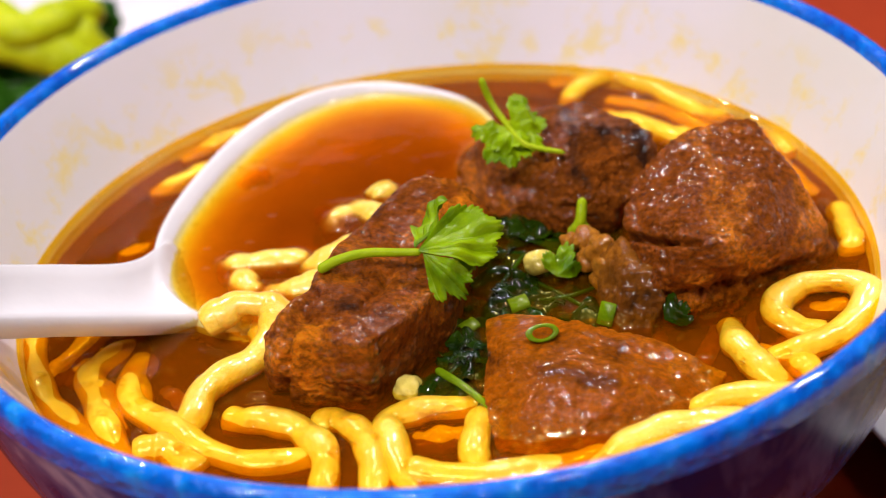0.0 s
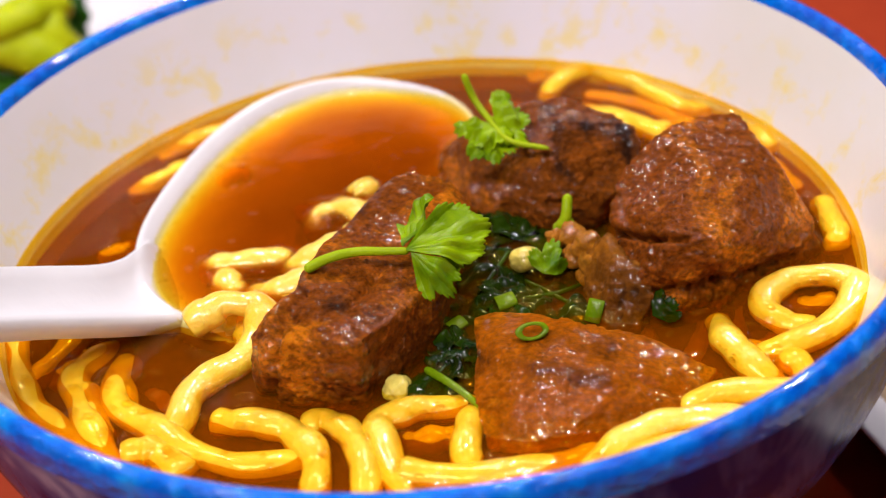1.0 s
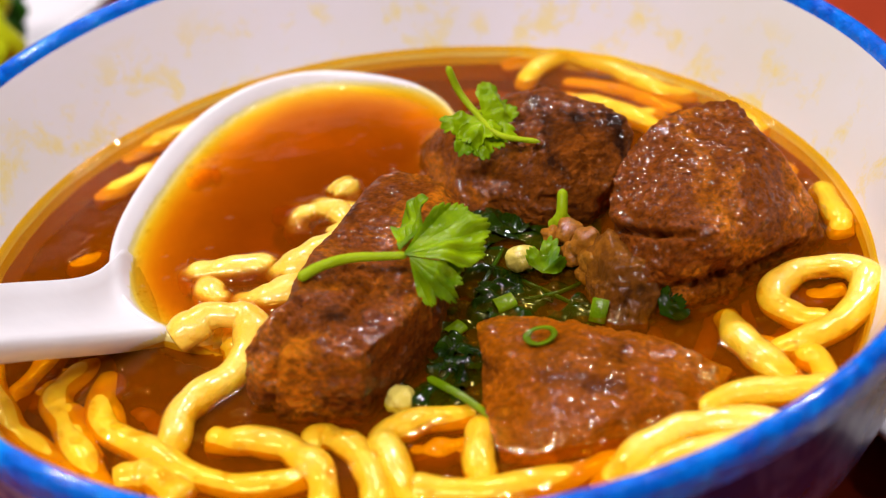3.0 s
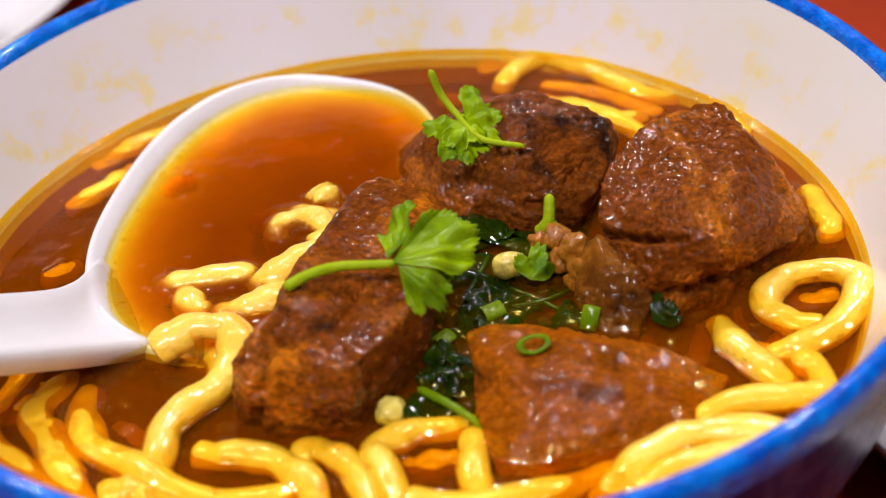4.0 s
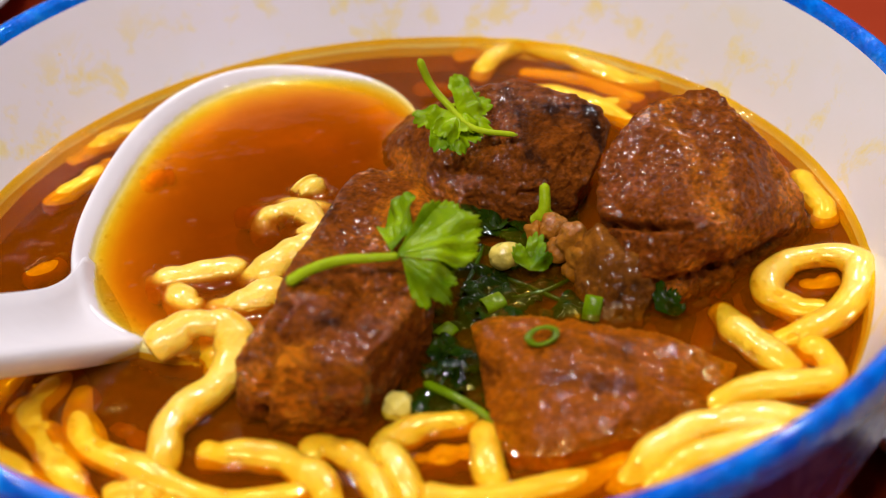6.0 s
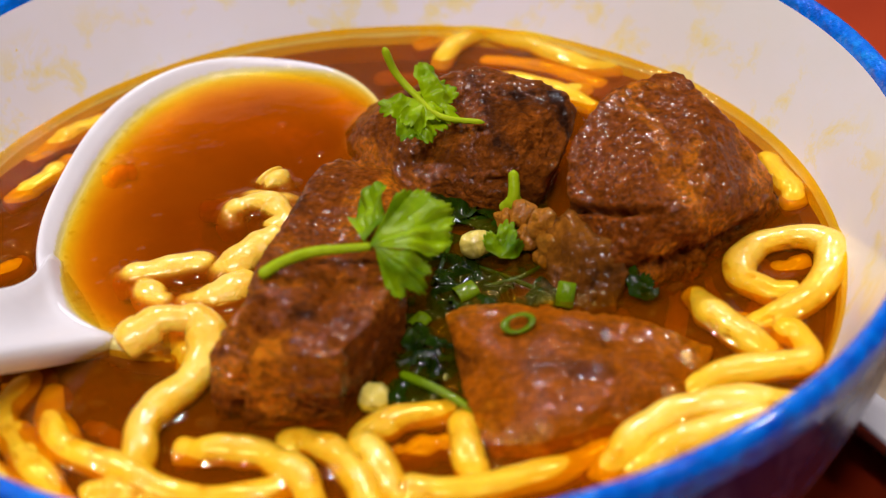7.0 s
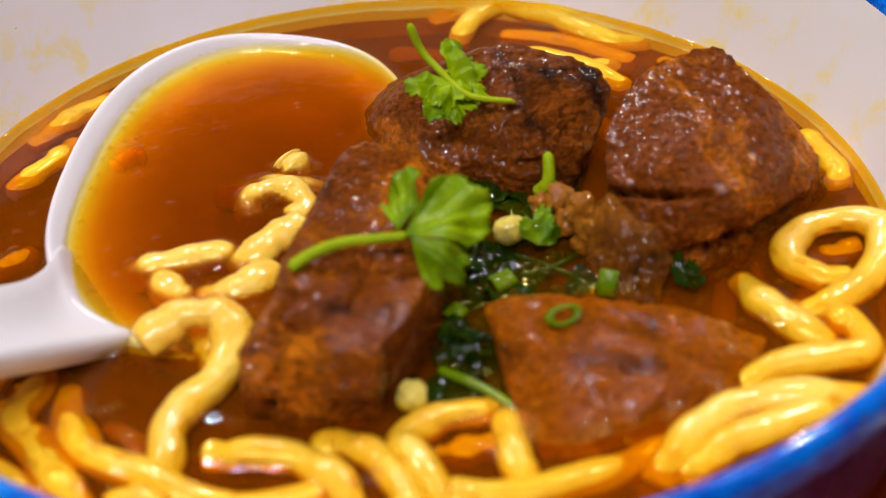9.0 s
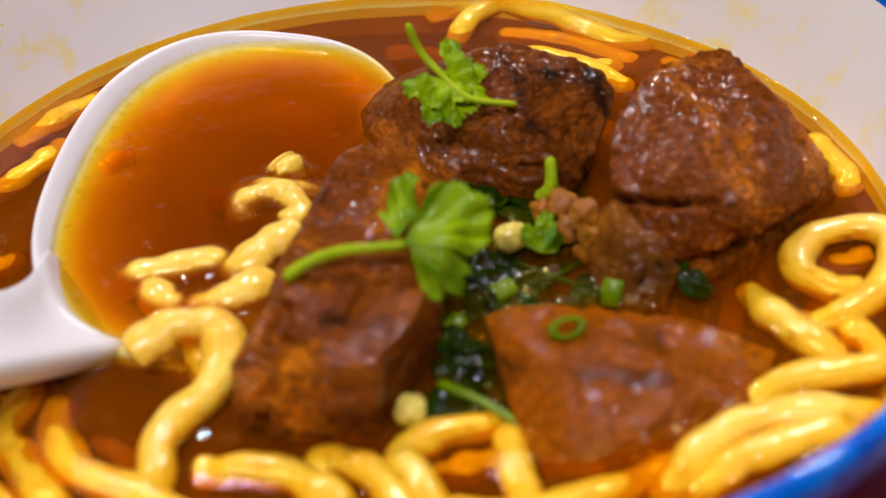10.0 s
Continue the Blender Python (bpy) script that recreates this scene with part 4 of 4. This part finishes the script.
# floating wilted leaves, widened so that they also darken the shaded gap
sprig("dark wilted coriander leaves, widened to darken the gap between beef chunks",
      [([(10.5, -0.3, 60.0), (18.7, -8.6, 60.4), (26.5, -17.5, 60.0)], 0.6), ([(15.0, -13.2, 60.0), (22.7, -13.4, 60.4), (29.6, -10.2, 60.0)], 0.6), ([(8.6, -10.0, 60.0), (12.5, -3.8, 60.7), (16.6, 4.1, 60.4)], 0.6)],
      [([(13.2, 4.2, 60.8), (7.9, -5.9, 60.0)], (0, -0.25, 1), 15.0, 1.9, 3, 110, 0.12), ([(15.8, -4.5, 60.7), (23.8, -13.0, 60.0)], (0.1, -0.2, 1), 15.0, 3.3, 3, 105, 0.2),
       ([(18.3, -12.7, 60.5), (11.2, -19.5, 60.8)], (0, -0.2, 1), 12.0, 5.1, 3, 100, 0.12), ([(13.6, 9.6, 60.0), (17.6, 14.5, 60.5)], (-0.1, -0.5, 0.8), 10.0, 7.9, 3, 90, 0.3),
       ([(23.5, -5.6, 60.4), (30.5, -2.3, 60.0)], (0.1, -0.2, 1), 12.0, 11.3, 3, 100, 0.12), ([(8.0, -18.2, 60.3), (4.2, -11.1, 60.0)], (0, -0.2, 1), 10.0, 13.1, 3, 100, 0.2),
       ([(24.4, -17.5, 60.3), (30.0, -25.0, 60.8)], (0, -0.2, 1), 9.0, 15.7, 3, 100, 0.2)], M_WILT_SHADE, M_SOAKED, 0.9)
# the next two clusters are added to darken broth shaded by the beef
sprig("dark leaves added for the shade beside the long beef chunk",
      [([(-5.1, -39.3, 60.2), (0.6, -32.1, 60.6), (5.3, -25.2, 60.3)], 0.5)],
      [([(2.7, -17.5, 60.6), (-1.2, -27.5, 60.2)], (0, -0.2, 1), 13.0, 21.1, 3, 110, 0.12), ([(-0.5, -33.6, 60.6), (3.1, -40.8, 60.2)], (0.1, -0.2, 1), 12.0, 23.3, 3, 110, 0.12), ([(-2.0, -40.2, 60.4), (-6.9, -35.4, 60.2)], (0, -0.2, 1), 11.0, 25.9, 3, 110, 0.12),
       ([(4.8, -32.6, 60.4), (2.2, -25.0, 60.6)], (0, -0.2, 1), 11.0, 27.7, 3, 110, 0.12)], M_WILT_SHADE, M_SOAKED, 0.9)
sprig("dark wilted leaves, added for the shade under the far beef chunk",
      [([(12.7, 11.6, 60.2), (20.3, 7.3, 60.6), (28.2, 6.1, 60.3)], 0.5)],
      [([(15.7, 6.1, 60.6), (11.7, 14.0, 60.2)], (0, -0.2, 1), 12.0, 31.1, 3, 110, 0.12), ([(20.1, 5.2, 60.6), (25.4, 12.3, 60.2)], (0.1, -0.2, 1), 13.0, 33.3, 3, 110, 0.12), ([(25.7, 4.4, 60.4), (33.1, 9.6, 60.2)], (0, -0.2, 1), 12.0, 35.9, 3, 110, 0.12)], M_WILT_SHADE, M_SOAKED, 0.9)
sprig("small dark green leaf stuck to wet beef", [], [([(40.0, -25.8, 60.6), (44.6, -24.0, 62.0)], (0.2, -0.6, 0.8), 6.5, 2.2, 3, 60, 0.2)], M_WILT_SHADE)
sprig("small green coriander leaf beside a garlic piece", [], [([(21.5, -9.6, 62.0), (23.7, -6.6, 65.0)], (0.1, -0.7, 0.6), 7.0, 4.4, 3, 75, 0.25)], M_LEAF)


def scallion(at, axis, r, length, wall=0.35):
    """A cut ring or tube of scallion."""
    z = Vector(axis).normalized()
    m = Matrix.Translation(Vector(at) / 1000) @ z.to_track_quat("Z", "Y").to_matrix().to_4x4()
    prof = [(r, -length / 2), (r, length / 2), (r - wall * 0.5, length / 2 + 0.12), (r - wall, length / 2), (r - wall, -length / 2), (r - wall * 0.5, -length / 2 - 0.12), (r, -length / 2)]
    bm = lathe([(a / 1000, b / 1000) for a, b in prof], 28)
    for v in bm.verts:
        v.co.x *= 1.15 + 0.2 * noise.noise(v.co * 300)
        v.co.y *= 0.62
        v.co = m @ v.co
    bmesh.ops.remove_doubles(bm, verts=bm.verts[:], dist=1e-6)
    ob = part("scallion_ring", bm, M_SCALLION)
    return tagged(ob, "cut ring of green scallion in the soup", "scallion", "scallion pieces")


for at, axis, r, ln, wall in (([(16.3, -37.0, 68.4)], (0.1, -0.85, 0.6), 2.7, 1.6, 1.0), ([(29.6, -22.0, 60.6)], (0.35, 0.5, 0.9), 1.45, 4.2, 0.4), ([(13.5, -14.8, 60.2)], (1, 0.2, 0.15), 1.8, 3.6, 0.5),
                              ([(3.5, -20.0, 59.8)], (1, 0.6, 0.2), 1.5, 3.2, 0.4), ([(21.9, -6.8, 63.0)], (0.3, 0.3, 1), 1.3, 2.4, 0.4)):
    scallion(at[0], axis, r, ln, wall)


def garlic(at, sx, sy, sz, seed):
    bm = bmesh.new()
    bmesh.ops.create_icosphere(bm, subdivisions=4, radius=1)
    for v in bm.verts:
        p = v.co.copy()
        k = 1 + 0.18 * noise.noise(p * 1.3 + Vector((seed, 0, 0))) + 0.05 * noise.noise(p * 4)
        v.co = Vector((p.x * sx * k, p.y * sy * k, p.z * sz * k)) / 1000 + Vector(at) / 1000
    ob = part("garlic_piece", bm, M_GARLIC)
    return tagged(ob, "pale yellow piece of stewed garlic in broth", "garlic", "garlic pieces")


garlic([(18.5, -4.4, 62.4)][0], 3.2, 2.6, 2.4, 1.0)
garlic([(-9.0, -37.4, 59.6)][0], 2.7, 3.2, 2.2, 5.0)

# ---- oil splashes, and bubbles with glossy domes added for glints ----
rng = random.Random(4)
bm = bmesh.new()
for i in range(46):
    a = rng.choice((rng.uniform(-0.5, 0.9), rng.uniform(0.9, 2.9)))
    z = rng.uniform(0.063, 0.0765)
    r = np.interp(z, (0.060, 0.0725, 0.0812), (0.0850, 0.0906, 0.0946))
    s = rng.choice((0.0002, 0.0003, 0.0003, 0.0005))
    m = Matrix.Translation((r * math.cos(a), r * math.sin(a), z)) @ Matrix.Rotation(a, 4, "Z") @ Matrix.Diagonal((0.35, 1, rng.uniform(1, 1.7), 1))
    bmesh.ops.create_icosphere(bm, subdivisions=2, radius=s, matrix=m)
tagged(part("oil_splashes", bm, M_OIL), "small yellow oil drops dried on the bowl wall", "oil drops", kind="stuff")


# small glossy domes added where the broth shows lamp glints, some at bubbles
soup_face = BVHTree.FromPolygons([v.co for v in broth.data.vertices], [p.vertices for p in broth.data.polygons])
verts, faces = [], []
bubble_glints = mm([(46.1, 63.1, 60.0), (49.0, 56.7, 60.0), (53.5, 63.6, 60.0), (33.6, 74.6, 60.0), (-1.7, 84.0, 60.0), (76.8, 32.0, 60.0), (-74.4, 37.2, 60.0), (48.1, 61.1, 60.0), (-21.3, -19.7, 60.0), (-36.8, -34.9, 60.0), (-44.5, -39.6, 60.0), (-23.0, -54.3, 60.0), (44.3, -48.2, 60.0), (14.8, 17.0, 60.0)])
for i in range(460):
    if i < len(bubble_glints):
        x, y = bubble_glints[i].x, bubble_glints[i].y
    elif i < 140:
        a, q = rng.uniform(0, 2 * math.pi), 0.083 * math.sqrt(rng.random())
        x, y = q * math.cos(a), q * math.sin(a)
    elif i < 210:
        x, y = rng.gauss(0.024, 0.014), rng.gauss(-0.016, 0.011)
    elif i < 400:
        path, r = rng.choice(noodle.paths[:36])
        k = rng.randrange(1, len(path) - 1)
        d = (path[k + 1] - path[k - 1]).normalized()
        x, y = path[k].x - rng.choice((-1, 1)) * d.y * (r + 0.0002), path[k].y + rng.choice((-1, 1)) * d.x * (r + 0.0002)
    else:
        a, q = rng.uniform(0.4, 3.0), rng.uniform(0.88, 0.925)
        box = q / (abs(math.cos(a)) ** 2.5 + abs(math.sin(a)) ** 2.5) ** 0.4
        at = SC + U * (SPOON_X * math.cos(a) * box) + V * (SPOON_Y * math.sin(a) * box)
        x, y = at.x, at.y
    if len(bubble_glints) <= i < 210 and ((x - SC.x) * V.x + (y - SC.y) * V.y) ** 2 / 0.030 ** 2 + ((x - SC.x) * U.x + (y - SC.y) * U.y) ** 2 / 0.049 ** 2 < 1.1:
        continue
    r, long, turn, o = rng.choice((0.0009, 0.0012, 0.0014) if i < len(bubble_glints) else (0.0003, 0.0004, 0.0005, 0.0007, 0.0010) if i < 210 else (0.0004, 0.0006, 0.0008, 0.0011) if i < 400 else (0.0002, 0.0003, 0.0004)), rng.uniform(1, 1.9), rng.uniform(0, 3.1), len(verts)
    if math.hypot(x, y) > 0.083:
        continue
    face_z = soup_face.ray_cast((x, y, 0.07), (0, 0, -1))[0].z
    for k in range(6):
        e = k / 5 * math.pi / 2
        for m in range(14):
            b = 2 * math.pi * m / 14
            u, v = r * long * math.cos(e) * math.cos(b), r * math.cos(e) * math.sin(b)
            verts.append((x + u * math.cos(turn) - v * math.sin(turn), y + u * math.sin(turn) + v * math.cos(turn), face_z - 0.0001 + 0.17 * r * math.sin(e)))
    faces += [(o + k * 14 + m, o + k * 14 + (m + 1) % 14, o + k * 14 + 14 + (m + 1) % 14, o + k * 14 + 14 + m) for k in range(5) for m in range(14)]
me = bpy.data.meshes.new("glint_domes")
me.from_pydata(verts, [], faces)
me.materials.append(M_GLINT_DOME)
for p in me.polygons:
    p.use_smooth = True
tagged(new("glint_domes", me), "tiny glossy domes and bubbles added on broth to catch glints", "oil drops", kind="stuff")


# ---- plate of greens behind, dish beside ----
plate = base("side_plate", (-0.16, 0.27, 0), "white round plate holding boiled green vegetables", "plate")
prof = [(0.0005, 0.006), (0.06, 0.006), (0.075, 0.010), (0.112, 0.020), (0.1135, 0.0212), (0.1145, 0.0205), (0.078, 0.005), (0.06, 0.0), (0.0005, 0.0)]
part("plate_body", lathe(prof, 96), M_DISH, plate)


def greens(stalks, leaves):
    ob = base("boiled_greens", (-0.13, 0.22, 0.012), "boiled leafy greens with pale yellow-green stalks", "vegetable")
    inv = Matrix.Translation(ob.location).inverted()
    for pts, r in stalks:
        o = part("stalk", tube(bmesh.new(), spline(mm(pts), 10), r / 1000, 14, 0.7, True, r, 0.2), M_STALK, ob, "pale yellow-green stalk")
        o.matrix_parent_inverse = inv
    for foot, tip, size, seed in leaves:
        a, b = Vector(foot) / 1000, Vector(tip) / 1000
        o = part("leaf", blade(frame_of(a, b - a, (0.2, -0.6, 0.8)), size / 1000, seed, 1, 80, 0.9, 0.0006, 7), M_DARKLEAF, ob, "dark green boiled leaf")
        o.matrix_parent_inverse = inv
    return ob


greens([([(-122.2, 176.4, 40.0), (-109.4, 168.7, 38.0), (-97.7, 167.0, 34.0), (-88.0, 166.3, 28.0)], 8.5), ([(-118.5, 177.7, 44.0), (-105.3, 166.6, 42.0), (-96.0, 176.8, 40.0), (-91.4, 187.3, 36.0)], 7.0), ([(-99.4, 189.3, 36.0), (-91.8, 173.5, 36.0), (-85.9, 174.6, 26.0)], 6.5)],
       [((-150, 165, 20), (-100, 150, 34), 60, 1.0), ((-160, 190, 22), (-105, 140, 32), 55, 2.5), ((-95, 190, 24), (-80, 190, 40), 16, 4.0), ((-190, 200, 22), (-130, 190, 42), 50, 6.0)])

dish = base("white_dish", (0.135, -0.03, 0), "white rectangular dish with a tan floor", "dish")


def rect_dish(hx, hy, steps):
    """Rounded-rectangle rings: inset, height."""
    bm, rings = bmesh.new(), []
    for inset, z in steps:
        ring, rad = [], max(0.004, 0.014 - inset)
        for cx, cy, a0 in ((1, 1, 0), (-1, 1, 90), (-1, -1, 180), (1, -1, 270)):
            for k in range(7):
                a = radians(a0 + 15 * k)
                ring.append(bm.verts.new(((hx - inset - rad) * cx + rad * math.cos(a), (hy - inset - rad) * cy + rad * math.sin(a), z)))
        rings.append(ring)
    n = len(rings[0])
    for a, b in zip(rings, rings[1:]):
        for i in range(n):
            bm.faces.new((a[i], a[(i + 1) % n], b[(i + 1) % n], b[i]))
    bm.faces.new(rings[0][::-1])
    bm.faces.new(rings[-1])
    return bm


part("dish_body", rect_dish(0.045, 0.075, [(0.012, 0.0), (0.010, 0.003), (0.001, 0.016), (0.0, 0.018), (0.001, 0.0185), (0.009, 0.0175), (0.013, 0.008), (0.016, 0.006)]), M_DISH, dish)
# a thin tan sheet covers the floor of the dish
part("sauce", rect_dish(0.030, 0.058, [(0.0, 0.0062), (0.001, 0.0068)]), M_TAN, dish, "thin tan sheet on the dish floor")
dish.rotation_euler = (0, 0, radians(16))
